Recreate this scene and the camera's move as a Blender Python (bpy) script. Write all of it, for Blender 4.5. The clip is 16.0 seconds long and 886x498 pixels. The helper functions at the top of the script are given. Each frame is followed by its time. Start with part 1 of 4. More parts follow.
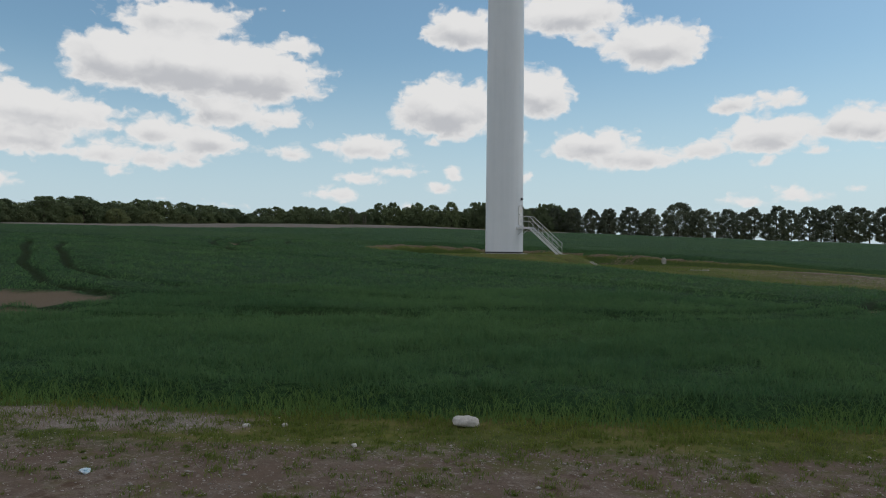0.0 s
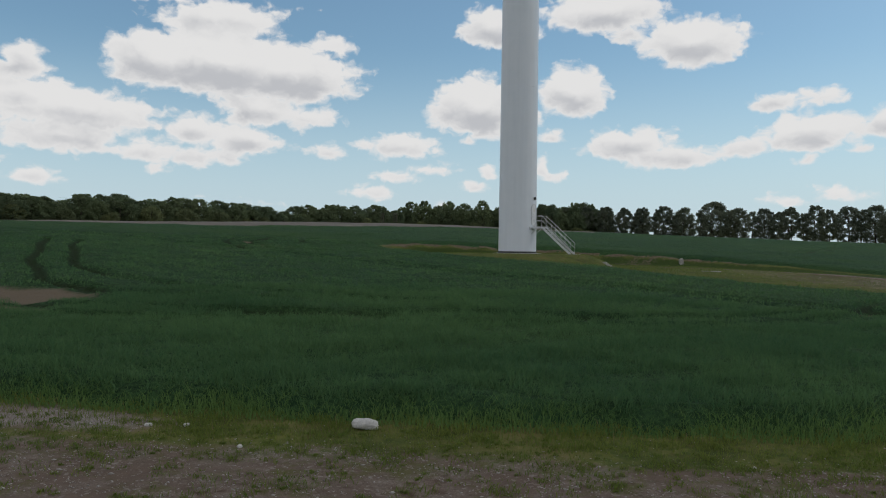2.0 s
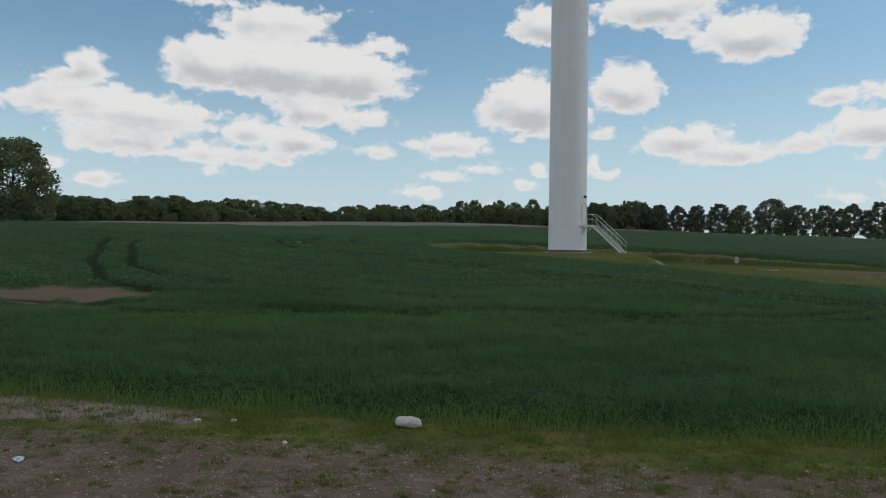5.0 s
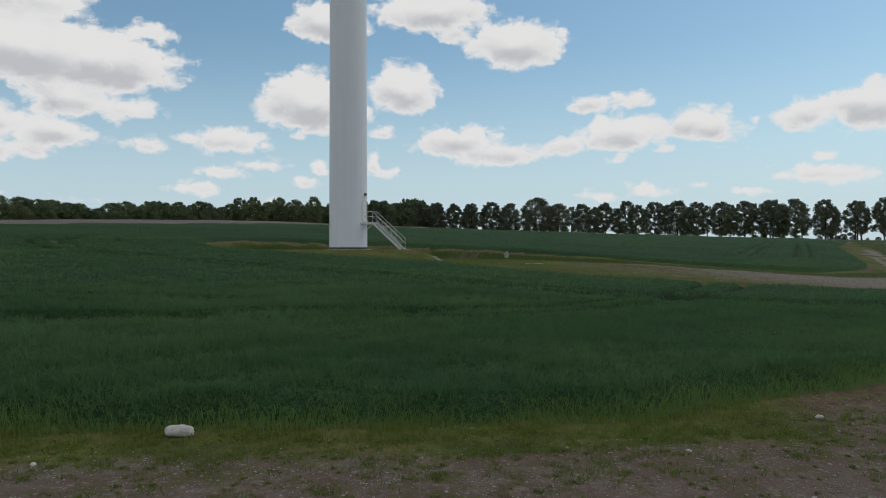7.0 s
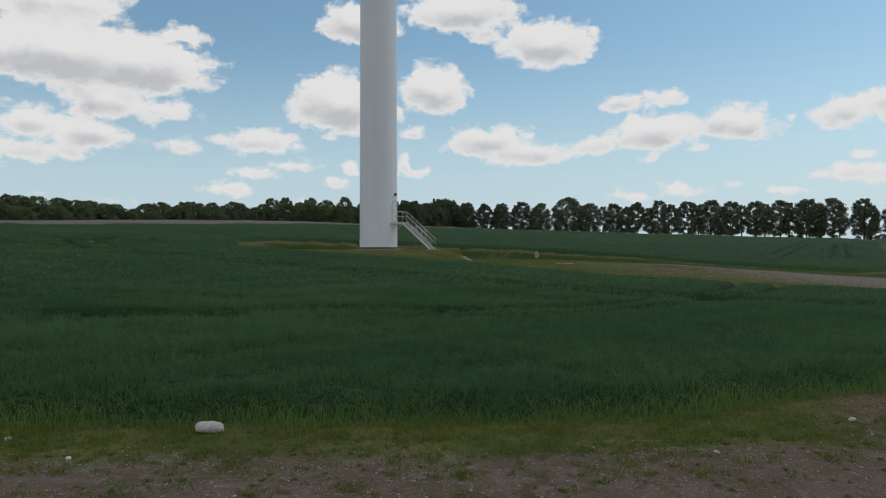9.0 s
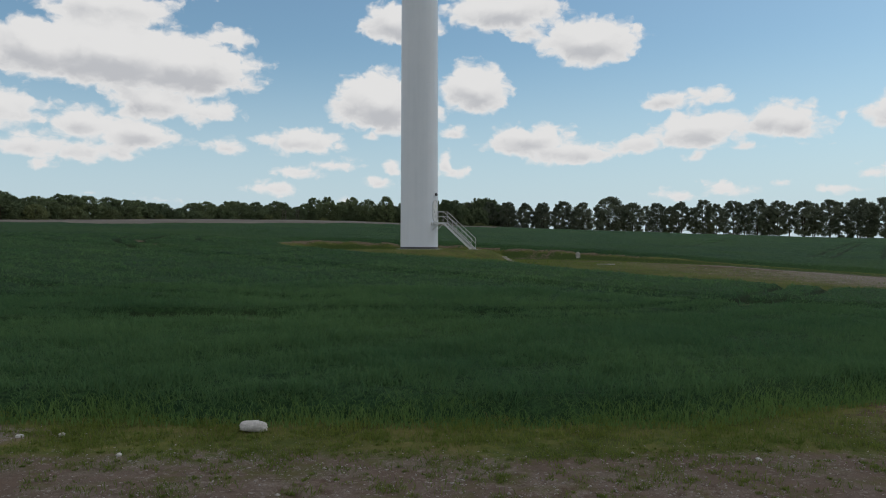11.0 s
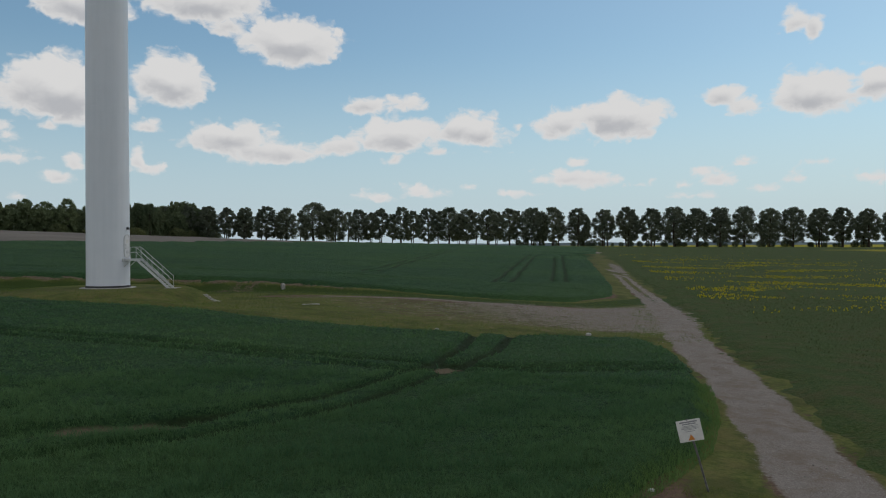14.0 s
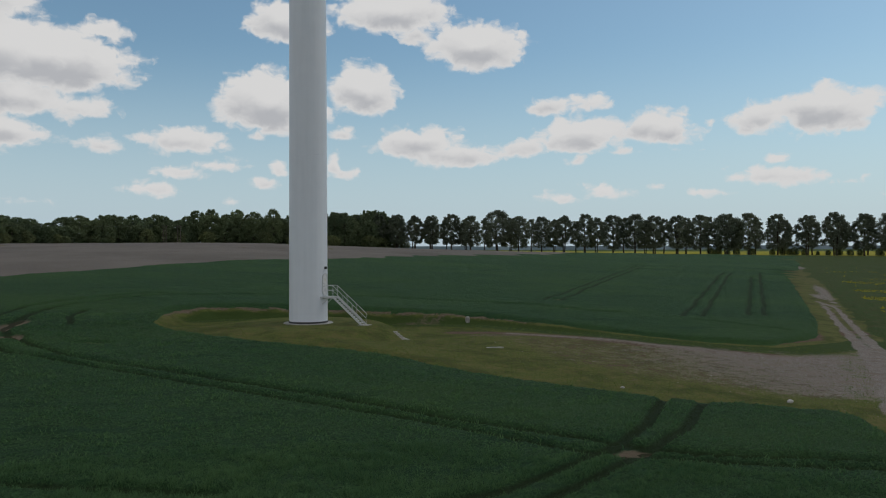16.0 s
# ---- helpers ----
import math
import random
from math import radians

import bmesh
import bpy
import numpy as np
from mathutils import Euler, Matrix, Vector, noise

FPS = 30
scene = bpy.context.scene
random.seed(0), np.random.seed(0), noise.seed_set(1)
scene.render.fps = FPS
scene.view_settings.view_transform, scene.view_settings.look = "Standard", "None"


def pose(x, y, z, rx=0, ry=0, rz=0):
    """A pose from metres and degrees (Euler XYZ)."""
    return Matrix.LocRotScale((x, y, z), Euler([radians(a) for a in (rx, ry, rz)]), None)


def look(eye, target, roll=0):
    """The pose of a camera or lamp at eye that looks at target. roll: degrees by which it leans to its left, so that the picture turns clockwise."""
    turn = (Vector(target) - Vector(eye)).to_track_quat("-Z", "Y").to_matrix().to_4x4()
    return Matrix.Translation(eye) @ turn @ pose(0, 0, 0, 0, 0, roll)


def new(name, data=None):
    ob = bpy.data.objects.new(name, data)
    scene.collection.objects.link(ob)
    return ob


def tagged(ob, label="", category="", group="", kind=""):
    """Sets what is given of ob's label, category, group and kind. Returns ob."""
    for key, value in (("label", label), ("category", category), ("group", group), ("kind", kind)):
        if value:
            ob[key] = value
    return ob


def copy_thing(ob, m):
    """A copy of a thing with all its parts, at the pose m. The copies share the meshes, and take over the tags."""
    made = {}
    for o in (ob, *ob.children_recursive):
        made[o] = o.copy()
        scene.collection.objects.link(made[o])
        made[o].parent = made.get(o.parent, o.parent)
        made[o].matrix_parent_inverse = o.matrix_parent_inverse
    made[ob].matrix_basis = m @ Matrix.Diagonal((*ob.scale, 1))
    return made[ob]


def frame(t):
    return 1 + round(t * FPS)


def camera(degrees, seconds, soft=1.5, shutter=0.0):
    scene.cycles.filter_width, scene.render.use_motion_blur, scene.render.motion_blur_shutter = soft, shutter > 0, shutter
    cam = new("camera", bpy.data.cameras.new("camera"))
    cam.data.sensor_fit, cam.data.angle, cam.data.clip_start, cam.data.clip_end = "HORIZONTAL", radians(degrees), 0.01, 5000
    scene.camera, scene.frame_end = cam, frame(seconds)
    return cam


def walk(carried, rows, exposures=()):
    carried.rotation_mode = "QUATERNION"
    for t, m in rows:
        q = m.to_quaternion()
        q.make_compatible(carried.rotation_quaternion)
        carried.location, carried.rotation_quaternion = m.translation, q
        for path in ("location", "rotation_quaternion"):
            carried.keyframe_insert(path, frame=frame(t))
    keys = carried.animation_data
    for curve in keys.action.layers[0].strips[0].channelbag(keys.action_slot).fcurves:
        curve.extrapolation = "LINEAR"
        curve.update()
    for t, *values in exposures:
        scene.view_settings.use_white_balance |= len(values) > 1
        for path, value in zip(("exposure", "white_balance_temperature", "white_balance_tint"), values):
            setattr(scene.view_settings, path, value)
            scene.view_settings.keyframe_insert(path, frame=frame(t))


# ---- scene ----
cam = camera(59.8, 16.0, soft=1.1)
PATH = [
    (0.0, (-2.05, -78.38, 0.20), (-2.156, -76.379, 0.201), 0.5),
    (0.5, (-0.81, -78.32, 0.255), (-0.93, -76.326, 0.253), 0.8),
    (1.0, (-0.077, -78.29, 0.305), (-0.218, -76.295, 0.303), 0.8),
    (1.5, (0.132, -78.26, 0.313), (-0.036, -76.267, 0.310), 0.75),
    (2.0, (0.13, -78.258, 0.310), (-0.065, -76.268, 0.306), 0.8),
    (2.5, (0.115, -78.26, 0.305), (-0.105, -76.272, 0.301), 0.8),
    (3.0, (0.125, -78.285, 0.306), (-0.117, -76.30, 0.302), 0.8),
    (3.2, (0.14, -78.288, 0.304), (-0.113, -76.305, 0.300), 0.75),
    (4.2, (0.21, -78.25, 0.300), (-0.098, -76.27, 0.294), 0.68),
    (5.3, (0.262, -78.205, 0.300), (-0.064, -76.232, 0.292), 0.6),
    (5.5, (0.255, -78.193, 0.303), (0.031, -76.206, 0.294), 0.55),
    (6.0, (0.25, -78.185, 0.314), (0.235, -76.185, 0.304), 0.5),
    (6.5, (0.33, -78.17, 0.305), (0.551, -76.182, 0.294), 0.1),
    (7.0, (0.313, -78.123, 0.278), (0.549, -76.137, 0.267), 0.0),
    (7.5, (0.319, -78.10, 0.264), (0.546, -76.113, 0.254), 0.0),
    (8.0, (0.343, -78.118, 0.260), (0.563, -76.13, 0.250), 0.0),
    (8.5, (0.373, -78.158, 0.264), (0.587, -76.169, 0.254), 0.0),
    (9.0, (0.380, -78.181, 0.270), (0.537, -76.188, 0.259), 0.0),
    (9.5, (0.365, -78.215, 0.266), (0.483, -76.219, 0.256), 0.0),
    (10.0, (0.388, -78.275, 0.285), (0.459, -76.276, 0.275), 0.0),
    (10.2, (0.392, -78.285, 0.300), (0.459, -76.286, 0.289), 0.05),
    (12.3, (0.378, -78.196, 0.655), (0.408, -76.196, 0.641), 0.15),
    (12.5, (0.385, -78.145, 0.904), (0.557, -76.153, 0.892), 0.03),
    (13.0, (0.376, -78.12, 1.857), (0.892, -76.188, 1.844), -0.1),
    (13.5, (0.358, -78.03, 2.828), (1.140, -76.19, 2.814), -0.15),
    (14.0, (0.36, -77.975, 3.748), (1.149, -76.137, 3.735), -0.2),
    (14.5, (0.335, -77.98, 4.667), (1.062, -76.116, 4.657), -0.2),
    (15.0, (0.315, -78.05, 5.626), (0.774, -76.104, 5.617), -0.1),
    (15.5, (0.325, -78.08, 6.567), (0.754, -76.127, 6.558), -0.1),
    (16.0, (0.295, -78.0, 7.435), (0.632, -76.028, 7.427), -0.1),
]
walk(cam, [(t, look(eye, at, roll)) for t, eye, at, roll in PATH], exposures=[(0.0, 0.09), (10.2, 0.08), (12.4, 0.05), (14.5, -0.10), (16.0, -0.11)])

# ---- sky and sun ----
SUN_AZ, SUN_EL = 75.0, 52.0  # degrees east of the view north, above the horizon
world = bpy.data.worlds.new("sky")
scene.world = world
world.use_nodes = True
wt = world.node_tree
wt.nodes.clear()


def node(tree, kind, **props):
    n = tree.nodes.new(kind)
    for k, v in props.items():
        if k == "operation":
            n.operation = v
        elif k == "data_type":
            n.data_type = v
        elif k == "blend_type":
            n.blend_type = v
        elif k == "noise_dimensions":
            n.noise_dimensions = v
    return n


def math_node(tree, op, a, b=None, c=None, clamp=False):
    n = tree.nodes.new("ShaderNodeMath")
    n.operation, n.use_clamp = op, clamp
    for i, v in enumerate((a, b, c)):
        if v is None:
            continue
        if isinstance(v, (int, float)):
            n.inputs[i].default_value = v
        else:
            tree.links.new(v, n.inputs[i])
    return n.outputs[0]


def vec_node(tree, op, a, b=None, c=None):
    n = tree.nodes.new("ShaderNodeVectorMath")
    n.operation = op
    for i, v in enumerate((a, b, c)):
        if v is None:
            continue
        if isinstance(v, tuple):
            n.inputs[i].default_value = v
        else:
            tree.links.new(v, n.inputs[i])
    return n.outputs["Value"] if op == "LENGTH" else n.outputs["Vector"]


def noise_node(tree, vec, scale, detail=4.0, rough=0.55):
    n = tree.nodes.new("ShaderNodeTexNoise")
    n.inputs["Scale"].default_value, n.inputs["Detail"].default_value, n.inputs["Roughness"].default_value = scale, detail, rough
    if vec is not None:
        tree.links.new(vec, n.inputs["Vector"])
    return n.outputs["Fac"]


def ramp_node(tree, fac, lo, hi):
    n = tree.nodes.new("ShaderNodeMapRange")
    n.interpolation_type = "SMOOTHSTEP"
    n.inputs["From Min"].default_value, n.inputs["From Max"].default_value = lo, hi
    tree.links.new(fac, n.inputs["Value"])
    return n.outputs["Result"]


def mix_color(tree, fac, a, b):
    n = tree.nodes.new("ShaderNodeMix")
    n.data_type = "RGBA"
    for sock, v in ((n.inputs[0], fac), (n.inputs[6], a), (n.inputs[7], b)):
        if isinstance(v, (int, float)):
            sock.default_value = v
        elif isinstance(v, tuple):
            sock.default_value = (*v, 1.0)
        else:
            tree.links.new(v, sock)
    return n.outputs[2]


PUFFS = []


def puff(azimuth, elevation, half_width, half_height):
    """One heap of a cumulus cloud, in degrees."""
    PUFFS.append((azimuth, elevation, half_width, half_height))


puff(-2.8, 10.0, 4.5, 2.9)
puff(3.7, 11.1, 2.8, 2.5)
puff(12.1, 14.2, 4.2, 2.2)
puff(7.9, 15.2, 1.9, 0.9)
puff(-1.7, 15.7, 3.5, 2.0)
puff(6.0, 16.6, 5.1, 2.0)
puff(8.0, 7.4, 3.7, 1.6)
puff(10.8, 6.6, 4.2, 1.4)
puff(17.6, 10.0, 2.2, 0.8)
puff(20.5, 10.3, 1.9, 1.0)
puff(15.6, 7.1, 2.1, 1.0)
puff(19.9, 7.8, 3.9, 1.8)
puff(25.4, 8.2, 3.0, 1.7)
puff(19.5, 6.2, 1.1, 0.5)
puff(28.9, 8.7, 0.7, 0.5)
puff(22.3, 6.8, 3.1, 0.3)
puff(32.1, 8.6, 2.8, 1.5)
puff(36.2, 8.9, 3.7, 2.2)
puff(47.8, 14.6, 1.3, 1.1)
puff(49.0, 14.1, 0.7, 1.1)
puff(43.4, 10.1, 1.6, 0.9)
puff(44.6, 9.2, 1.3, 1.0)
puff(48.9, 9.7, 3.0, 2.0)
puff(52.7, 10.2, 2.1, 1.4)
puff(33.1, 5.9, 0.9, 0.5)
puff(33.0, 4.7, 3.4, 0.9)
puff(25.2, 4.2, 0.7, 0.5)
puff(37.5, 4.2, 1.3, 0.4)
puff(44.5, 5.5, 0.8, 0.4)
puff(47.8, 4.4, 1.0, 0.6)
puff(42.8, 4.4, 1.8, 0.6)
puff(41.8, 5.0, 0.9, 0.5)
puff(40.8, 4.1, 0.8, 0.4)
puff(49.3, 5.4, 0.9, 0.3)
puff(52.6, 4.2, 1.6, 0.6)
puff(46.0, 3.7, 1.1, 0.4)
puff(41.4, 3.4, 1.6, 0.4)
puff(21.6, 3.8, 2.4, 0.7)
puff(18.7, 3.4, 1.9, 0.6)
puff(28.3, 3.7, 1.9, 0.5)
puff(2.3, 8.1, 1.3, 0.6)
puff(-3.9, 7.8, 0.9, 0.6)
puff(-6.2, 7.2, 0.8, 0.5)
puff(-5.8, 5.8, 1.2, 0.6)
puff(-2.3, 5.5, 0.7, 0.9)
puff(1.7, 5.8, 0.6, 1.1)
puff(2.2, 5.3, 1.2, 0.6)
puff(-3.2, 4.6, 1.1, 0.5)
puff(-5.6, 3.3, 0.7, 0.3)
puff(-35.3, 10.9, 3.0, 1.0)
puff(-34.3, 11.5, 1.6, 1.6)
puff(-34.8, 9.3, 5.2, 1.6)
puff(-31.2, 8.6, 6.3, 2.0)
puff(-32.2, 7.1, 4.4, 1.7)
puff(-21.9, 15.4, 5.2, 1.7)
puff(-25.9, 12.4, 4.2, 2.6)
puff(-21.8, 12.4, 6.9, 3.1)
puff(-17.5, 12.0, 6.5, 2.8)
puff(-13.9, 14.3, 1.9, 0.8)
puff(-19.2, 9.5, 3.2, 1.7)
puff(-16.2, 9.1, 3.0, 1.2)
puff(-23.4, 7.8, 2.4, 1.6)
puff(-20.3, 7.3, 3.8, 1.4)
puff(-27.1, 6.4, 2.1, 1.1)
puff(-23.2, 6.2, 3.6, 1.1)
puff(-30.1, 6.4, 2.9, 0.6)
puff(-36.4, 5.3, 1.5, 0.8)
puff(-34.0, 4.3, 2.5, 0.7)
puff(-26.0, 5.1, 0.9, 0.4)
puff(-23.4, 3.4, 1.1, 0.1)
puff(-14.0, 6.8, 1.7, 0.8)
puff(-8.9, 7.3, 3.6, 1.3)
puff(-9.0, 5.1, 1.9, 0.7)
puff(-6.8, 5.7, 2.2, 0.6)
puff(-11.1, 4.0, 2.1, 0.8)
puff(-18.3, 3.0, 1.3, 0.3)
puff(-26.7, 16.7, 8.7, 0.5)
puff(-2.2, 5.4, 0.8, 0.8)
puff(-3.3, 4.5, 1.2, 0.5)

cloud = bpy.data.node_groups.new("cloud_heaps", "ShaderNodeTree")
cloud.interface.new_socket("Place", in_out="INPUT", socket_type="NodeSocketVector")
cloud.interface.new_socket("Depth", in_out="OUTPUT", socket_type="NodeSocketFloat")
gi, go = cloud.nodes.new("NodeGroupInput"), cloud.nodes.new("NodeGroupOutput")
deepest = None
for a, e, w, h in PUFFS:
    v = vec_node(cloud, "MULTIPLY_ADD", gi.outputs[0], (1 / w, 1 / h, 0), (-a / w, -e / h, 0))
    # flatter below than above
    v = vec_node(cloud, "MAXIMUM", v, vec_node(cloud, "MULTIPLY", v, (1.0, -1.35, 0)))
    # depth inside the heap, in degrees
    d = math_node(cloud, "MULTIPLY_ADD", vec_node(cloud, "LENGTH", v), -(h ** 0.75), h ** 0.75)
    deepest = d if deepest is None else math_node(cloud, "SMOOTH_MAX", deepest, d, 0.25)
cloud.links.new(deepest, go.inputs[0])

tc = wt.nodes.new("ShaderNodeTexCoord")
sep = wt.nodes.new("ShaderNodeSeparateXYZ")
wt.links.new(tc.outputs["Generated"], sep.inputs[0])
az = math_node(wt, "MULTIPLY", math_node(wt, "ARCTAN2", sep.outputs[0], sep.outputs[1]), 57.2958)
el = math_node(wt, "MULTIPLY", math_node(wt, "ARCSINE", sep.outputs[2]), 57.2958)
place = wt.nodes.new("ShaderNodeCombineXYZ")
wt.links.new(az, place.inputs[0])
wt.links.new(el, place.inputs[1])
warp = wt.nodes.new("ShaderNodeTexNoise")
warp.inputs["Scale"].default_value, warp.inputs["Detail"].default_value = 0.9, 3.0
wt.links.new(place.outputs[0], warp.inputs["Vector"])
shift = vec_node(wt, "MULTIPLY_ADD", warp.outputs["Color"], (1.5, 0.8, 0.0), (-0.75, -0.4, 0.0))
stretched = vec_node(wt, "MULTIPLY", vec_node(wt, "ADD", place.outputs[0], shift), (0.75, 1.15, 1.0))


def billows(vec, scale):
    """Round, packed lumps like the heads of a cumulus."""
    n = wt.nodes.new("ShaderNodeTexVoronoi")
    n.feature = "SMOOTH_F1"
    n.inputs["Scale"].default_value, n.inputs["Detail"].default_value, n.inputs["Roughness"].default_value = scale, 2.0, 0.45
    n.inputs["Smoothness"].default_value = 0.35
    wt.links.new(vec, n.inputs["Vector"])
    return n.outputs["Distance"]



def heaps(vec):
    g = wt.nodes.new("ShaderNodeGroup")
    g.node_tree = cloud
    wt.links.new(vec, g.inputs[0])
    return g.outputs[0]


lump = noise_node(wt, stretched, 0.55, 3.0, 0.5)
fine = noise_node(wt, stretched, 3.2, 4.0, 0.6)
heads = billows(stretched, 1.0)
fray = math_node(wt, "ADD", math_node(wt, "MULTIPLY_ADD", lump, 1.2, -0.60), math_node(wt, "MULTIPLY_ADD", fine, 0.42, -0.21))
fray = math_node(wt, "ADD", fray, math_node(wt, "MULTIPLY_ADD", heads, -0.62, 0.26))
body = math_node(wt, "ADD", math_node(wt, "ADD", heaps(vec_node(wt, "MULTIPLY_ADD", shift, (0.5, 0.5, 0.0), place.outputs[0])), fray), 0.24)
# loose cumulus over the rest of the sky, outside the mapped part
beyond = math_node(wt, "MAXIMUM", ramp_node(wt, math_node(wt, "ABSOLUTE", math_node(wt, "ADD", az, -8.0)), 52.0, 60.0), ramp_node(wt, el, 20.0, 26.0))
loose = noise_node(wt, vec_node(wt, "MULTIPLY", place.outputs[0], (0.05, 0.09, 1.0)), 1.0, 5.0, 0.55)
loose = math_node(wt, "MULTIPLY", math_node(wt, "SUBTRACT", loose, 0.36), 4.0)
loose = math_node(wt, "MULTIPLY", loose, beyond)
high = ramp_node(wt, el, 24.0, 42.0)
low_clouds = math_node(wt, "MULTIPLY", loose, math_node(wt, "SUBTRACT", 1.0, high))
body = math_node(wt, "MAXIMUM", body, math_node(wt, "ADD", low_clouds, math_node(wt, "MULTIPLY_ADD", beyond, 1.0, -1.0)))
cover = ramp_node(wt, body, -0.04, 0.50)
# shaded undersides and hollows: much cloud above, little below
above = heaps(vec_node(wt, "ADD", place.outputs[0], (0.2, 0.7, 0.0)))
below = heaps(vec_node(wt, "ADD", place.outputs[0], (-0.2, -0.7, 0.0)))
under = math_node(wt, "SUBTRACT", above, below)
under = math_node(wt, "ADD", under, math_node(wt, "MULTIPLY_ADD", lump, 2.2, -1.15))
under = math_node(wt, "ADD", under, math_node(wt, "MULTIPLY_ADD", heads, 0.45, -0.18))
under = math_node(wt, "MULTIPLY", ramp_node(wt, under, -0.6, 1.3), math_node(wt, "MULTIPLY", ramp_node(wt, body, 0.2, 1.3), math_node(wt, "MULTIPLY_ADD", ramp_node(wt, el, 2.0, 9.0), 0.6, 0.35)))
cloud_color = mix_color(wt, under, (0.715, 0.712, 0.71), (0.46, 0.472, 0.50))
sky = wt.nodes.new("ShaderNodeTexSky")
sky.sky_type, sky.sun_disc = "NISHITA", False
sky.sun_elevation, sky.sun_rotation = radians(SUN_EL), radians(SUN_AZ)
sky.altitude, sky.air_density, sky.dust_density, sky.ozone_density = 100.0, 1.0, 1.2, 1.5
SKY_STRENGTH = 0.102
scaled = wt.nodes.new("ShaderNodeVectorMath")
scaled.operation = "SCALE"
scaled.inputs["Scale"].default_value = SKY_STRENGTH
wt.links.new(vec_node(wt, "MULTIPLY", sky.outputs[0], (0.90, 1.07, 1.03)), scaled.inputs[0])
# thin haze low over the horizon
haze = math_node(wt, "MULTIPLY", ramp_node(wt, math_node(wt, "MULTIPLY", el, -1.0), -15.0, 0.0), 0.80)
clear = mix_color(wt, haze, scaled.outputs[0], (0.505, 0.625, 0.725))
cover = math_node(wt, "MULTIPLY", cover, ramp_node(wt, el, -1.0, 4.0))
mixed = mix_color(wt, cover, clear, cloud_color)
# the broad grey cloud overhead that keeps the sun off the fields
mixed = mix_color(wt, math_node(wt, "MULTIPLY", ramp_node(wt, loose, -0.05, 0.4), high), mixed, (0.275, 0.29, 0.315))
bg = wt.nodes.new("ShaderNodeBackground")
out = wt.nodes.new("ShaderNodeOutputWorld")
wt.links.new(mixed, bg.inputs[0])
bg.inputs[1].default_value = 1.0
wt.links.new(bg.outputs[0], out.inputs[0])

sun = new("sun", bpy.data.lights.new("sun", "SUN"))
sun.data.energy, sun.data.angle, sun.data.color = 0.55, radians(14.0), (1.0, 0.95, 0.88)
sun.matrix_world = look((math.sin(radians(SUN_AZ)) * math.cos(radians(SUN_EL)) * 50, math.cos(radians(SUN_AZ)) * math.cos(radians(SUN_EL)) * 50, math.sin(radians(SUN_EL)) * 50), (0, 0, 0))


# ---- materials ----
def surface(name, rough=0.8, metal=0.0):
    m = bpy.data.materials.new(name)
    m.use_nodes = True
    t = m.node_tree
    p = t.nodes["Principled BSDF"]
    p.inputs["Roughness"].default_value, p.inputs["Metallic"].default_value = rough, metal
    return m, t, p


def coords(t):
    return t.nodes.new("ShaderNodeTexCoord").outputs["Object"]


def add_bump(t, p, height, strength, distance):
    b = t.nodes.new("ShaderNodeBump")
    b.inputs["Strength"].default_value, b.inputs["Distance"].default_value = strength, distance
    t.links.new(height, b.inputs["Height"])
    t.links.new(b.outputs[0], p.inputs["Normal"])


def plain(name, a, b, scale, rough=0.8, metal=0.0, grain=30.0, bump=0.2, depth=0.005):
    """Two mottled colours at two scales, with fine relief."""
    m, t, p = surface(name, rough, metal)
    c = coords(t)
    big, small = noise_node(t, c, scale, 5.0), noise_node(t, c, grain, 4.0)
    f = math_node(t, "ADD", math_node(t, "MULTIPLY", big, 0.65), math_node(t, "MULTIPLY", small, 0.35))
    t.links.new(mix_color(t, ramp_node(t, f, 0.35, 0.65), a, b), p.inputs["Base Color"])
    if bump:
        add_bump(t, p, small, bump, depth)
    return m


def leaf_material(name, a, b, rough=0.6, spread=0.35, scale=0.2, glow=0.3):
    """Foliage: colour varies leaf by leaf, plant by plant and in broad patches; light shines through it."""
    m, t, p = surface(name, rough)
    g = t.nodes.new("ShaderNodeNewGeometry")
    o = t.nodes.new("ShaderNodeObjectInfo")
    big = noise_node(t, g.outputs["Position"], scale, 3.0)
    f = math_node(t, "ADD", math_node(t, "MULTIPLY", g.outputs["Random Per Island"], spread), math_node(t, "MULTIPLY", ramp_node(t, big, 0.3, 0.7), 1.0 - spread))
    f = math_node(t, "ADD", math_node(t, "MULTIPLY", f, 0.75), math_node(t, "MULTIPLY", o.outputs["Random"], 0.25))
    col = mix_color(t, f, a, b)
    t.links.new(col, p.inputs["Base Color"])
    p.inputs["Specular IOR Level"].default_value = 0.12
    if glow:
        tl = t.nodes.new("ShaderNodeBsdfTranslucent")
        t.links.new(col, tl.inputs["Color"])
        mx = t.nodes.new("ShaderNodeMixShader")
        mx.inputs[0].default_value = glow
        t.links.new(p.outputs[0], mx.inputs[1])
        t.links.new(tl.outputs[0], mx.inputs[2])
        t.links.new(mx.outputs[0], t.nodes["Material Output"].inputs["Surface"])
    return m


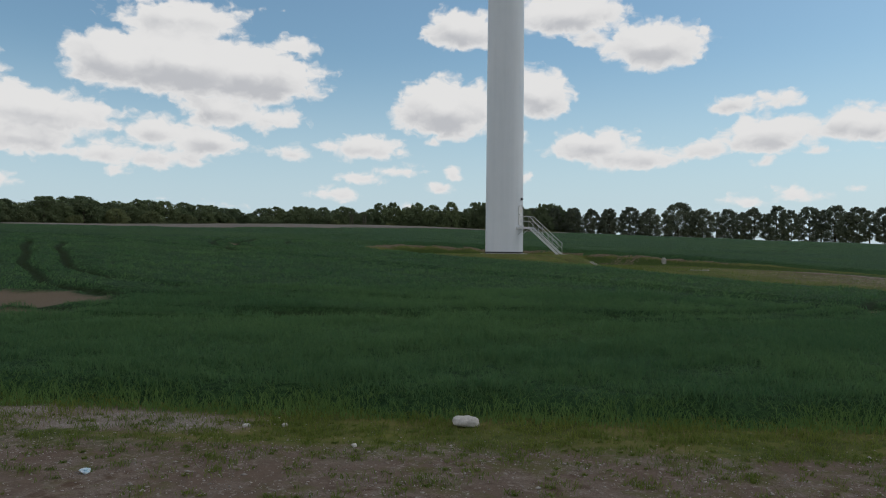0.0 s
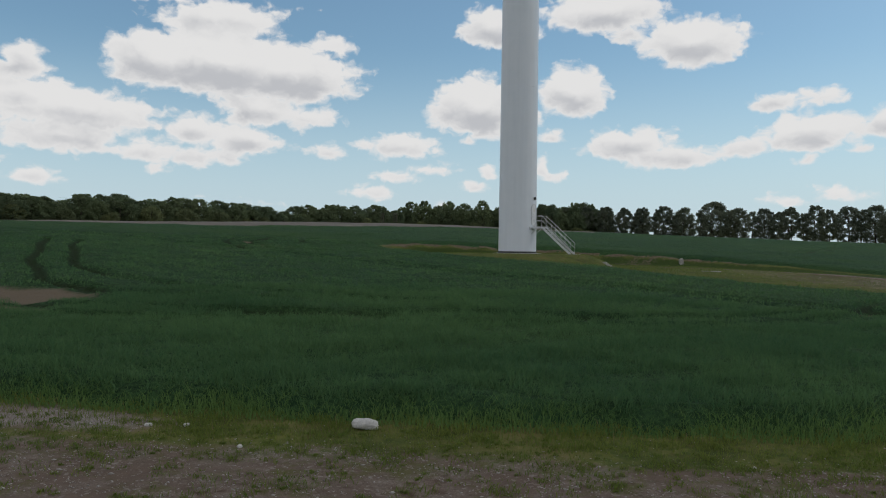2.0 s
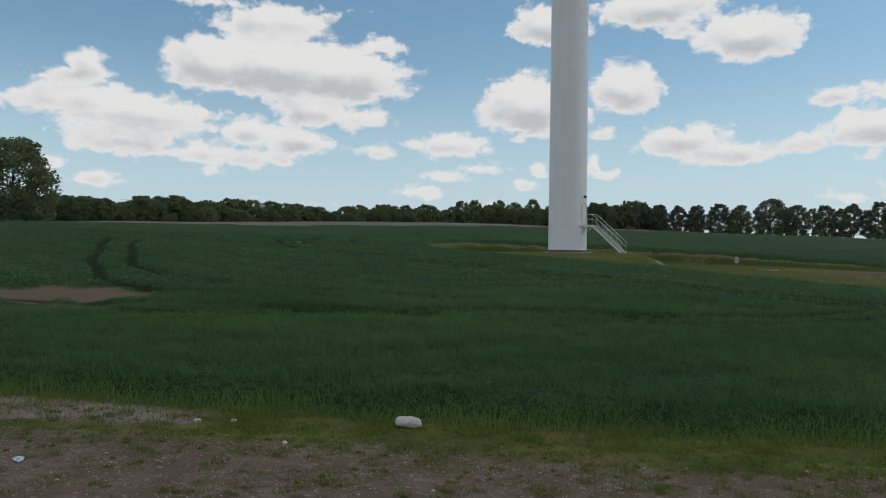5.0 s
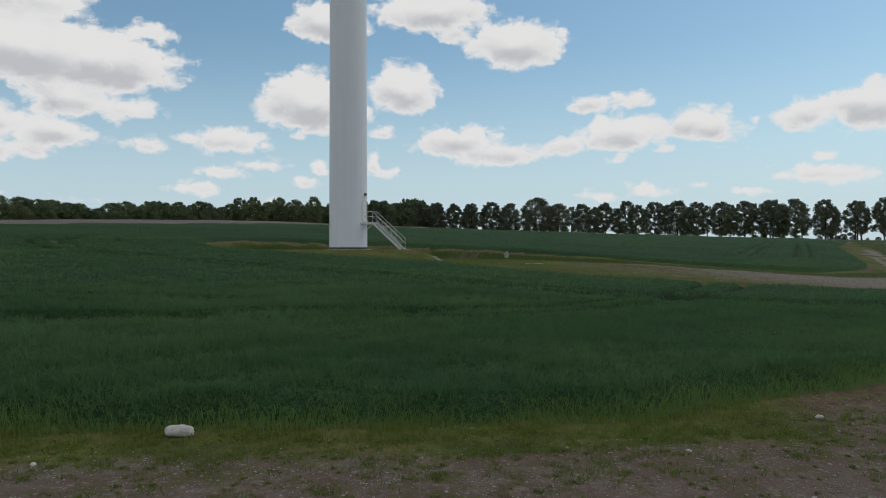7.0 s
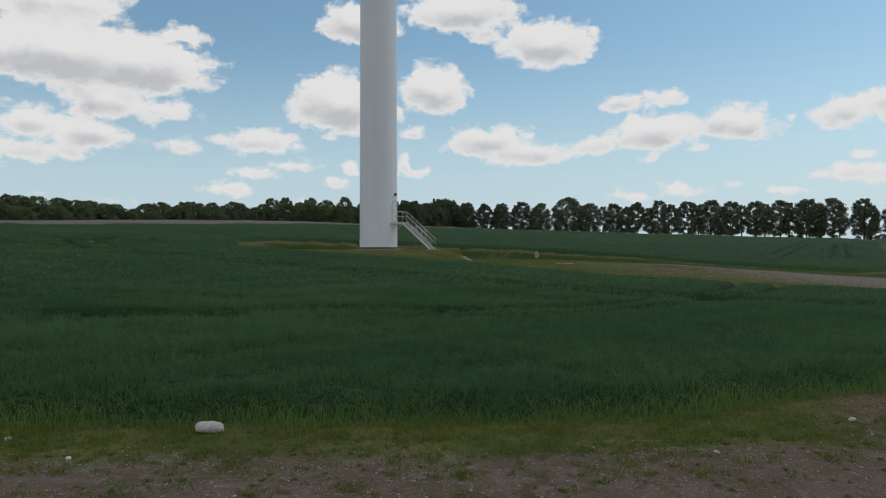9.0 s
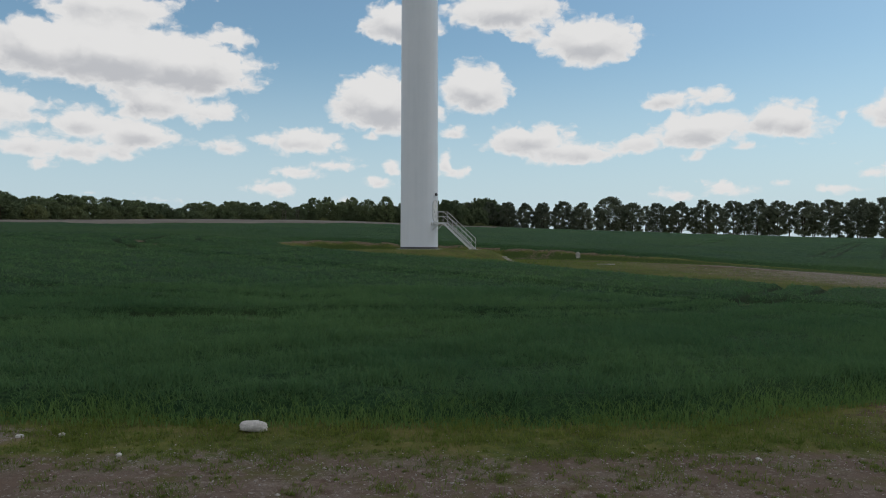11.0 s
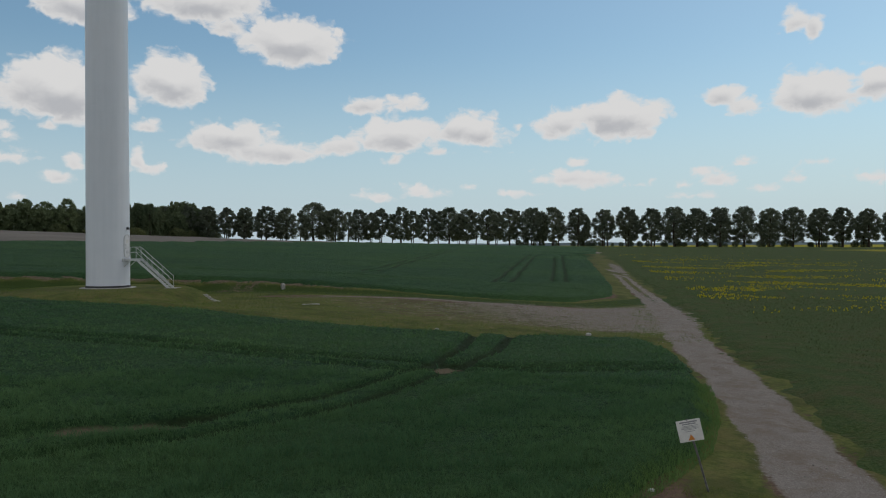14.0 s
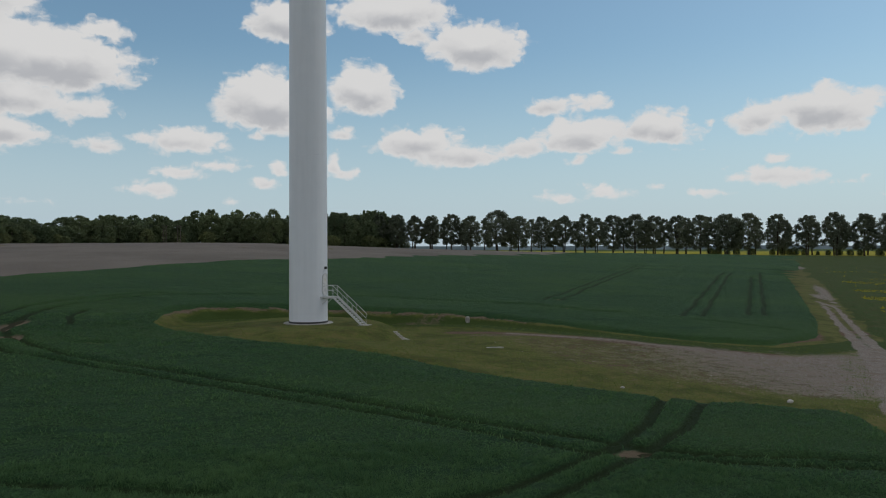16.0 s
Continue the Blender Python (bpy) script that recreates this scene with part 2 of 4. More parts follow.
M_TOWER, tt, tp = surface("tower_paint", 0.42)
c = coords(tt)
streak = noise_node(tt, vec_node(tt, "MULTIPLY", c, (2.2, 2.2, 0.12)), 1.0, 5.0)
blotch = noise_node(tt, c, 0.6, 4.0)
f = math_node(tt, "ADD", math_node(tt, "MULTIPLY", streak, 0.6), math_node(tt, "MULTIPLY", blotch, 0.4))
tt.links.new(mix_color(tt, ramp_node(tt, f, 0.35, 0.7), (0.735, 0.775, 0.845), (0.69, 0.735, 0.805)), tp.inputs["Base Color"])
M_DOOR = plain("door_paint", (0.74, 0.75, 0.76), (0.66, 0.67, 0.69), 1.5, 0.4, bump=0.05)
M_DARK = plain("dark_rubber", (0.03, 0.03, 0.035), (0.05, 0.05, 0.055), 3.0, 0.7)
M_STEEL = plain("galvanised_steel", (0.68, 0.69, 0.70), (0.54, 0.56, 0.58), 6.0, 0.5, 0.25, grain=60.0, bump=0.08)
M_GRATE = plain("steel_tread", (0.62, 0.63, 0.64), (0.46, 0.47, 0.49), 8.0, 0.5, 0.4, grain=80.0)
M_CONCRETE = plain("concrete", (0.46, 0.45, 0.42), (0.26, 0.25, 0.23), 1.6, 0.9, grain=24.0, bump=0.4, depth=0.01)
M_STONE = plain("pale_boulder", (0.56, 0.55, 0.53), (0.36, 0.35, 0.34), 5.0, 0.85, grain=40.0, bump=0.6, depth=0.01)
M_PEBBLE = leaf_material("pebbles", (0.20, 0.18, 0.165), (0.50, 0.48, 0.46), 0.85, 0.8, 0.8, 0.0)
M_SIGN = plain("sign_enamel", (0.72, 0.71, 0.68), (0.60, 0.59, 0.56), 4.0, 0.45, bump=0.05)
M_INK = plain("sign_print", (0.20, 0.20, 0.21), (0.28, 0.28, 0.29), 20.0, 0.6, bump=0.0)
M_WARN = plain("warning_orange", (0.62, 0.22, 0.02), (0.50, 0.16, 0.02), 10.0, 0.5, bump=0.0)
M_POST = plain("weathered_post", (0.10, 0.10, 0.10), (0.17, 0.165, 0.16), 8.0, 0.7)
M_SCRAP = plain("plastic_scrap", (0.66, 0.72, 0.76), (0.30, 0.50, 0.66), 14.0, 0.4)
M_BARK = plain("bark", (0.045, 0.036, 0.028), (0.085, 0.07, 0.055), 1.2, 0.95, grain=9.0, bump=0.8, depth=0.05)
M_LIME = leaf_material("lime_leaves", (0.110, 0.138, 0.108), (0.220, 0.250, 0.170), 0.6, 0.5, 0.09, 0.5)
M_OAK = leaf_material("oak_leaves", (0.098, 0.142, 0.088), (0.215, 0.262, 0.130), 0.6, 0.35, 0.03, 0.5)
M_WHEAT = leaf_material("wheat_blades", (0.049, 0.124, 0.062), (0.150, 0.262, 0.098), 0.7, 0.55, 0.12, 0.5)
M_EDGE = leaf_material("edge_wheat_blades", (0.080, 0.172, 0.054), (0.185, 0.290, 0.090), 0.7, 0.5, 0.35, 0.5)
M_SCRUB = leaf_material("scrub_leaves", (0.115, 0.150, 0.085), (0.240, 0.270, 0.120), 0.6, 0.35, 0.05, 0.5)
M_POLE = plain("tarred_pole", (0.085, 0.07, 0.058), (0.13, 0.11, 0.092), 2.0, 0.85)
M_GRASS = leaf_material("verge_grass", (0.075, 0.135, 0.028), (0.215, 0.245, 0.060), 0.8, 0.6, 0.5, 0.5)
M_DRY = leaf_material("dry_grass", (0.17, 0.16, 0.07), (0.30, 0.25, 0.13), 0.8, 0.6, 0.7, 0.5)
M_HAY = leaf_material("meadow_grass", (0.070, 0.115, 0.045), (0.150, 0.165, 0.075), 0.8, 0.6, 0.12, 0.5)
M_RAPE = leaf_material("rape_flowers", (0.42, 0.36, 0.02), (0.60, 0.52, 0.03), 0.6, 0.6, 0.3)


# ---- the lie of the land ----
def ease(a, b, x):
    t = np.clip((x - a) / (b - a), 0, 1)
    return t * t * (3 - 2 * t)


WAVES = [(0.021, 0.013, 0.4, 0.10), (0.05, -0.032, 1.9, 0.06), (0.11, 0.09, 4.1, 0.03), (-0.23, 0.31, 2.2, 0.016), (0.62, 0.48, 0.9, 0.010)]


def wobble(x, y):
    return sum(a * np.sin(x * fx * 2 * math.pi + p + 1.3 * np.sin(y * fy * 3)) * np.cos(y * fy * 2 * math.pi + 2 * p) for fx, fy, p, a in WAVES)


def swell(x, y):
    """The open fields: they climb to the north and west."""
    u = y + 78.4
    g = np.interp(u, [-400, -60, 0, 13, 26, 34, 66, 78, 95, 150, 200, 270, 400, 650, 1200, 2500, 5000],
                  [-4.0, -3.1, -2.82, -2.68, -2.40, -2.15, -0.85, -0.15, 0.65, 3.2, 5.2, 7.2, 7.9, 8.0, 5.0, 0.0, -30.0])
    g = g - 1.3 * ease(15, 120, -x) * ease(90, 190, u)
    tilt = 0.008 + 0.03 * ease(5, 70, u)
    return g - tilt * np.where(x > 0, 170 * np.tanh(x / 170), 60 * np.tanh(x / 60))


def inside(poly, x, y):
    """Signed distance to a closed outline, positive inside."""
    d = np.full(np.shape(x), 1e9)
    odd = np.zeros(np.shape(x), bool)
    n = len(poly)
    for i in range(n):
        (ax, ay), (bx, by) = poly[i], poly[(i + 1) % n]
        ex, ey = bx - ax, by - ay
        t = np.clip(((x - ax) * ex + (y - ay) * ey) / (ex * ex + ey * ey + 1e-9), 0, 1)
        d = np.minimum(d, np.hypot(x - ax - t * ex, y - ay - t * ey))
        hit = ((ay > y) != (by > y)) & (x < ex * (y - ay) / (ey if abs(ey) > 1e-9 else 1e-9) + ax)
        odd ^= hit
    return np.where(odd, d, -d)


def along(line, x, y):
    """Distance to an open line."""
    d = np.full(np.shape(x), 1e9)
    for (ax, ay), (bx, by) in zip(line, line[1:]):
        ex, ey = bx - ax, by - ay
        t = np.clip(((x - ax) * ex + (y - ay) * ey) / (ex * ex + ey * ey), 0, 1)
        d = np.minimum(d, np.hypot(x - ax - t * ex, y - ay - t * ey))
    return d


TRACK = [(-30, -150), (0, -108), (9, -85), (12.6, -72), (16.8, -64.8), (20.4, -60.0), (24.4, -54.4), (28.9, -47.9), (32.8, -41.7), (36.8, -35.6), (43.5, -27),
         (50, -17.5), (57.3, -5.5), (66.5, 9.5), (80, 31), (103, 67), (125, 103), (185, 195), (252, 296)]
PAD = [(-14.7, -1.6), (-14.2, 6.0), (-10.9, 10.2), (-2.5, 11.1), (7.5, 10.3), (13.8, 9.2), (19.8, 7.2), (25.5, 2.0), (31.5, -3.0), (38.5, -8.0), (45, -9.5), (53, -7),
       (60, -2), (58, -14), (50, -26), (42, -35), (36, -39), (31.8, -38.2), (30.6, -36.2), (28.5, -35.2), (25.3, -33.8), (21.9, -32.2), (16, -27.6), (11.9, -24.8),
       (8.9, -21.5), (5.4, -16.8), (1, -14.2), (-3.6, -11.9), (-8.4, -9.2), (-12, -6.4)]
HARDSTAND = [(16, -4), (24, -3.5), (32, -7.5), (42, -12), (52, -12), (56, -16), (48, -28), (40, -34), (33, -35), (27, -31), (21, -25), (17, -16)]
WHEAT = [(-260, -66), (-60, -66.2), (-20, -65.4), (-9, -65.2), (0, -65.4), (5.2, -65.2), (8, -63.9), (10.7, -62.9), (14.5, -60.8), (17.3, -59.0), (20.8, -55.6), (24.2, -51.6),
         (27.9, -46.6), (30.6, -42.0), (31.9, -38.4), (30.8, -36.4), (28.5, -35.2), (25.3, -33.8), (21.9, -32.2), (16, -27.6), (11.9, -24.8), (8.9, -21.5), (5.4, -16.8),
         (1, -14.2), (-3.6, -11.9), (-8.4, -9.2), (-12, -6.4), (-14.7, -1.6), (-14.2, 6.0), (-10.9, 10.2), (-2.5, 11.1), (7.5, 10.3), (13.8, 9.2), (19.8, 7.2), (25.5, 2.0),
         (31.5, -3.0), (38.5, -8.0), (45, -9.0)]
WHEAT += [(50.5, -6.5), (53.5, -4.0), (60, 5), (78, 34), (99, 68), (121, 105), (180, 196), (244, 292), (150, 345), (100, 215), (81, 183), (42, 151), (22.4, 126), (4.7, 101.4), (-11.5, 88), (-25.4, 69.8), (-35, 51.7),
          (-43, 40), (-60, 28), (-140, -2), (-260, -40)]
PLOUGHED = [(-260, -40), (-140, -2), (-60, 28), (-43, 40), (-35, 51.7), (-25.4, 69.8), (-11.5, 88), (4.7, 101.4), (22.4, 126), (42, 151), (81, 183), (100, 215), (150, 345), (70, 425), (-40, 385), (-150, 300), (-175, 200), (-185, 100), (-260, 90)]


def beside(line, off):
    """The line moved to its right-hand side."""
    res = []
    for k, (x, y) in enumerate(line):
        (ax, ay), (bx, by) = line[max(k - 1, 0)], line[min(k + 1, len(line) - 1)]
        n = math.hypot(bx - ax, by - ay)
        res.append((x + (by - ay) / n * off, y - (bx - ax) / n * off))
    return res


MEADOW = beside(TRACK[1:], 2.0) + [(420, 190), (600, 20), (600, -300), (40, -300)]
WHEEL_TRACKS = [
    [(27.5, -47.4), (22.2, -45.6), (18.2, -44.4), (14.2, -42.0), (10.3, -39.3), (6.6, -36.6), (1.9, -32.4), (-3.6, -28.7), (-9.0, -24.4), (-16.7, -19.7), (-20.8, -15.5), (-23.8, -10.8), (-25.2, -7.6), (-26.0, -3.8), (-26.0, -0.7),
     (-25.4, 4.5), (-24.0, 8.5), (-21.5, 13.0), (-16.3, 17.7), (-8.2, 21.8), (-2.5, 22.9), (10, 22), (22, 18), (29.4, 15)],
    [(26, -48.4), (16.5, -44.9), (12.4, -43.3), (10, -41.3), (6.5, -38.3), (1.8, -34.6), (-3.4, -31.0), (-8.6, -27.1), (-14.4, -23.1), (-21.8, -18.2), (-25.2, -12.5), (-27.6, -7.0), (-28.4, -2.0), (-27.8, 5.0), (-26.2, 10.0), (-23, 15), (-17, 20)],
    [(-21.8, -18.2), (-30, -13.0), (-45, -6.5), (-62, 4)],
    [(22.4, -32.4), (17.9, -39.1), (14.5, -43.0), (10.9, -46.2), (8.0, -48.4), (4.0, -50.2), (0, -51.2), (-6, -52.4), (-15, -52.2), (-30, -49.4)],
    [(24.2, -34.0), (19.7, -39.9), (15.2, -44.4), (12.1, -47.4), (9.3, -49.6), (5.0, -52.0), (2, -53.2), (-5, -54.8), (-14, -54.8), (-30, -52)],
    [(-40, -16), (-36, -23), (-29.3, -34), (-26, -38.5), (-22, -44.5), (-16.5, -47.5), (-9, -49)], [(-36.5, -17), (-33.5, -23), (-24.3, -37.5), (-19.6, -42.6), (-14, -45.0), (-8, -46.8), (-3, -48.2)],
    [(86, 112), (64.8, 75.9), (45.2, 43.3), (33.7, 23.2)], [(83, 110), (60.6, 71.7), (43, 42.7), (31.2, 23.2)], [(98, 93), (90.2, 81.6), (62.0, 36.5), (44.3, 8.8)], [(101, 94.5), (92.7, 82.1), (60.9, 31), (46.9, 8.9)],
    [(130, 129), (98, 78), (56.2, 10.1)], [(96.9, 79.6), (54.2, 10.5)], [(-20.7, -5.7), (-22.3, -0.5), (-22.0, 4.0)], [(28.5, 17), (31.8, 12.9), (37.7, 11.1)], [(44, 6.0), (48, 2.0), (51.5, -2.0)]]


def pad_mask(x, y):
    return ease(-0.2, 1.7, inside(PAD, x, y) + 0.25 * np.sin(x * 0.9) * np.sin(y * 1.1 + 0.5 * x))


def land(x, y):
    z = swell(x, y) + wobble(x, y) * ease(3, 12, np.hypot(x, y)) * (0.5 + 0.5 * ease(30, 90, np.hypot(x, y + 78)))
    # the levelled yard, its bank, and the mound that carries the tower
    low = -1.35 - 0.028 * np.maximum(x - 18, 0)
    low = np.minimum(low, z)
    near_tower = 1 - ease(6.2, 9.8, np.hypot(x * 0.95, (y + 0.5) * 0.92))
    west = 1 - ease(-2, 7, x + 0.3 * y)
    yard = low * (1 - west) + west * (-0.62 - 0.012 * x)
    yard = yard * (1 - near_tower) + near_tower * (-0.20)
    m = pad_mask(x, y) * (1 - ease(34, 54, x - 0.2 * y - 4))
    z = z * (1 - m) + yard * m
    rut = along(TRACK, x, y)
    z = z - 0.10 * (1 - ease(1.2, 3.2, rut)) + 0.05 * (1 - ease(0.0, 0.7, rut))
    return z


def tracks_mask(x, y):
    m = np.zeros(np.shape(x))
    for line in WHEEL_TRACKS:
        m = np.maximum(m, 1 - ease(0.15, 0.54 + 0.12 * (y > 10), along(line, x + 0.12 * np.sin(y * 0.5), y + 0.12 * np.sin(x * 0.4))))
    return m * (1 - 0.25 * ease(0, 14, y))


BARE = [(-25.4, -5.6, 1.0, 4.6), (-23.4, -12.0, 1.3, 1.6), (-21.0, -49.2, 5.2, 3.4), (-18, -53.3, 2.4, 1.3), (15.2, -43.6, 1.5, 0.5), (-16.4, -13.8, 1.8, 0.6), (0.6, -51.3, 3.6, 0.8), (-7, -53.4, 4.0, 0.9), (34.0, 24.0, 1.0, 1.6), (31.6, 14.4, 2.2, 0.6)]


def crop(x, y):
    """Height of the standing wheat."""
    h = ease(-0.15, 0.9, inside(WHEAT, x, y) + 0.18 * np.sin(x * 1.7 + 0.6 * np.sin(y * 2.1)) * np.sin(y * 1.3 + x * 0.4))
    h = h * (1 - 0.72 * tracks_mask(x, y))
    for bx, by, rx, ry in BARE:
        h = h * (1 - 0.8 * (1 - ease(0.55, 1.25, np.hypot((x - bx) / rx, (y - by) / ry) + 0.15 * np.sin(x * 2.3) * np.sin(y * 1.9))))
    return h * (0.47 + 0.6 * wobble(x * 1.7, y * 1.7 + 40))


def spread(fine_lo, fine_hi, step, far, growth=1.12):
    core = list(np.arange(fine_lo, fine_hi + step / 2, step))
    up, d = [], step
    while (up[-1] if up else fine_hi) < far:
        d = min(d * growth, 260)
        up.append((up[-1] if up else fine_hi) + d)
    down, d = [], step
    while (down[-1] if down else fine_lo) > -far:
        d = min(d * growth, 260)
        down.append((down[-1] if down else fine_lo) - d)
    return np.array(down[::-1] + core + up)


def sheet(name, xs, ys, zf, keep, material, values=()):
    """A grid over the plan; keep picks its cells, values are attributes of its corners."""
    gx, gy = np.meshgrid(xs, ys)
    gz = zf(gx, gy)
    nx, ny = len(xs), len(ys)
    idx = np.arange(nx * ny).reshape(ny, nx)
    quads = np.stack([idx[:-1, :-1], idx[:-1, 1:], idx[1:, 1:], idx[1:, :-1]], -1).reshape(-1, 4)
    if keep is not None:
        ok = keep(gx, gy)
        cell = ok[:-1, :-1] | ok[:-1, 1:] | ok[1:, 1:] | ok[1:, :-1]
        quads = quads[cell.reshape(-1)]
    used = np.unique(quads)
    remap = np.zeros(nx * ny, int)
    remap[used] = np.arange(len(used))
    pts = np.stack([gx.reshape(-1)[used], gy.reshape(-1)[used], gz.reshape(-1)[used]], -1)
    me = mesh_of(name, pts, remap[quads])
    me.polygons.foreach_set("use_smooth", np.ones(len(quads), bool))
    for key, fn in values:
        at = me.attributes.new(key, "FLOAT", "POINT")
        at.data.foreach_set("value", np.asarray(fn(pts[:, 0], pts[:, 1]), np.float32))
    me.materials.append(material)
    return new(name, me)


def mesh_of(name, pts, faces):
    """A mesh from numpy corners and equal-sided faces."""
    me = bpy.data.meshes.new(name)
    n, k = faces.shape
    me.vertices.add(len(pts))
    me.vertices.foreach_set("co", np.ascontiguousarray(pts, np.float32).reshape(-1))
    me.loops.add(n * k)
    me.loops.foreach_set("vertex_index", np.ascontiguousarray(faces, np.int32).reshape(-1))
    me.polygons.add(n)
    me.polygons.foreach_set("loop_start", np.arange(0, n * k, k, dtype=np.int32))
    me.update(calc_edges=True)
    return me


# ground: soil, gravel, worn grass and far pasture in one sheet
M_GROUND, gt, gp = surface("ground_soil", 0.95)
c = coords(gt)


def attr(t, key):
    n = t.nodes.new("ShaderNodeAttribute")
    n.attribute_name = key
    return n.outputs["Fac"]


n_big, n_mid, n_small, n_grit = noise_node(gt, c, 0.16, 5.0), noise_node(gt, c, 0.9, 6.0, 0.62), noise_node(gt, c, 5.0, 5.0, 0.65), noise_node(gt, c, 38.0, 4.0, 0.7)
vor = gt.nodes.new("ShaderNodeTexVoronoi")
vor.inputs["Scale"].default_value = 22.0
gt.links.new(c, vor.inputs["Vector"])
gravel_color = mix_color(gt, ramp_node(gt, n_grit, 0.35, 0.68), (0.135, 0.118, 0.104), (0.345, 0.310, 0.282))
gravel_color = mix_color(gt, math_node(gt, "MULTIPLY", ramp_node(gt, n_mid, 0.42, 0.66), 0.6), gravel_color, (0.165, 0.122, 0.092))
earth = math_node(gt, "MULTIPLY", attr(gt, "earth"), math_node(gt, "MULTIPLY_ADD", ramp_node(gt, n_mid, 0.32, 0.6), 0.5, 0.40))
gravel_color = mix_color(gt, earth, gravel_color, mix_color(gt, n_small, (0.085, 0.064, 0.052), (0.165, 0.118, 0.092)))
gravel_color = mix_color(gt, math_node(gt, "MULTIPLY", ramp_node(gt, vor.outputs["Color"], 0.75, 0.95), 0.35), gravel_color, (0.42, 0.40, 0.38))
moss = noise_node(gt, c, 1.7, 5.0, 0.7)
gravel_color = mix_color(gt, math_node(gt, "MULTIPLY", ramp_node(gt, moss, 0.50, 0.66), math_node(gt, "MULTIPLY_ADD", attr(gt, "earth"), 0.6, 0.12)), gravel_color, (0.088, 0.092, 0.028))
grass_color = mix_color(gt, ramp_node(gt, n_small, 0.3, 0.7), (0.060, 0.088, 0.020), (0.135, 0.140, 0.042))
grass_color = mix_color(gt, math_node(gt, "MULTIPLY", ramp_node(gt, n_mid, 0.40, 0.68), 0.6), grass_color, (0.160, 0.130, 0.056))
grass_color = mix_color(gt, math_node(gt, "MULTIPLY", ramp_node(gt, noise_node(gt, c, 0.35, 4.0, 0.6), 0.45, 0.65), 0.6), grass_color, (0.042, 0.060, 0.016))
soil_color = mix_color(gt, ramp_node(gt, n_small, 0.3, 0.7), (0.085, 0.058, 0.042), (0.17, 0.115, 0.085))
pasture = mix_color(gt, ramp_node(gt, n_big, 0.35, 0.65), (0.045, 0.085, 0.025), (0.09, 0.115, 0.03))
rag = math_node(gt, "ADD", math_node(gt, "MULTIPLY_ADD", n_mid, 0.9, -0.45), math_node(gt, "MULTIPLY_ADD", n_small, 0.7, -0.35))
base = mix_color(gt, ramp_node(gt, math_node(gt, "ADD", attr(gt, "grass"), rag), 0.36, 0.62), soil_color, grass_color)
base = mix_color(gt, ramp_node(gt, math_node(gt, "ADD", attr(gt, "lush"), rag), 0.3, 0.7), base, mix_color(gt, n_small, (0.026, 0.052, 0.014), (0.062, 0.088, 0.024)))
base = mix_color(gt, ramp_node(gt, math_node(gt, "ADD", attr(gt, "gravel"), rag), 0.36, 0.66), base, gravel_color)
base = mix_color(gt, math_node(gt, "MULTIPLY", ramp_node(gt, math_node(gt, "ADD", attr(gt, "bare"), rag), 0.35, 0.7), 0.9), base, mix_color(gt, ramp_node(gt, n_small, 0.3, 0.7), (0.085, 0.066, 0.050), (0.190, 0.150, 0.115)))
# one flat dark olive-brown wherever the wheat stands
base = mix_color(gt, attr(gt, "under_wheat"), base, (0.040, 0.040, 0.020))
base = mix_color(gt, attr(gt, "far"), base, pasture)
base = mix_color(gt, math_node(gt, "MULTIPLY", attr(gt, "rape"), ramp_node(gt, n_big, 0.25, 0.5)), base, (0.36, 0.33, 0.03))
gt.links.new(base, gp.inputs["Base Color"])
gp.inputs["Specular IOR Level"].default_value = 0.08
add_bump(gt, gp, math_node(gt, "ADD", math_node(gt, "MULTIPLY", n_small, 0.7), math_node(gt, "MULTIPLY", n_grit, 0.3)), 0.7, 0.06)


def gravel_at(x, y):
    far_track = ease(-20, 10, y)
    off = along(TRACK, x, y)
    road = (1 - ease(1.0, 1.75 - 0.4 * far_track, off + 0.12 * np.sin(x * 0.9 + y * 0.6))) * (1.0 - (0.25 + 0.45 * far_track) * (1 - ease(0.1, 0.6, off)) - 0.12 * far_track)
    hard = ease(-5.0, 4.5, inside(HARDSTAND, x, y) + 1.2 * np.sin(x * 0.5) * np.sin(y * 0.7 + x * 0.2)) * (0.36 + 0.26 * ease(22, 40, x))
    apron = (1 - ease(-67.6, -66.2, y + 0.18 * np.sin(x * 0.8))) * ease(-92, -84, y) * ease(-26, -14, x) * (1 - ease(16, 22, x)) * 0.62
    pale = (1 - ease(0.5, 1.2, np.hypot((x + 8.6) / 3.6, (y + 66.1) / 0.9))) * 0.95
    corner = (1 - ease(0.5, 1.2, np.hypot((x - 12.5) / 6.0, (y + 66.2) / 3.0))) * 0.66
    lane = (1 - ease(0.2, 1.8, along([(20, -2.6), (27, -6), (38, -13), (50, -21)], x, y))) * 0.62
    return np.maximum.reduce([road, hard, apron, pale, corner, lane])


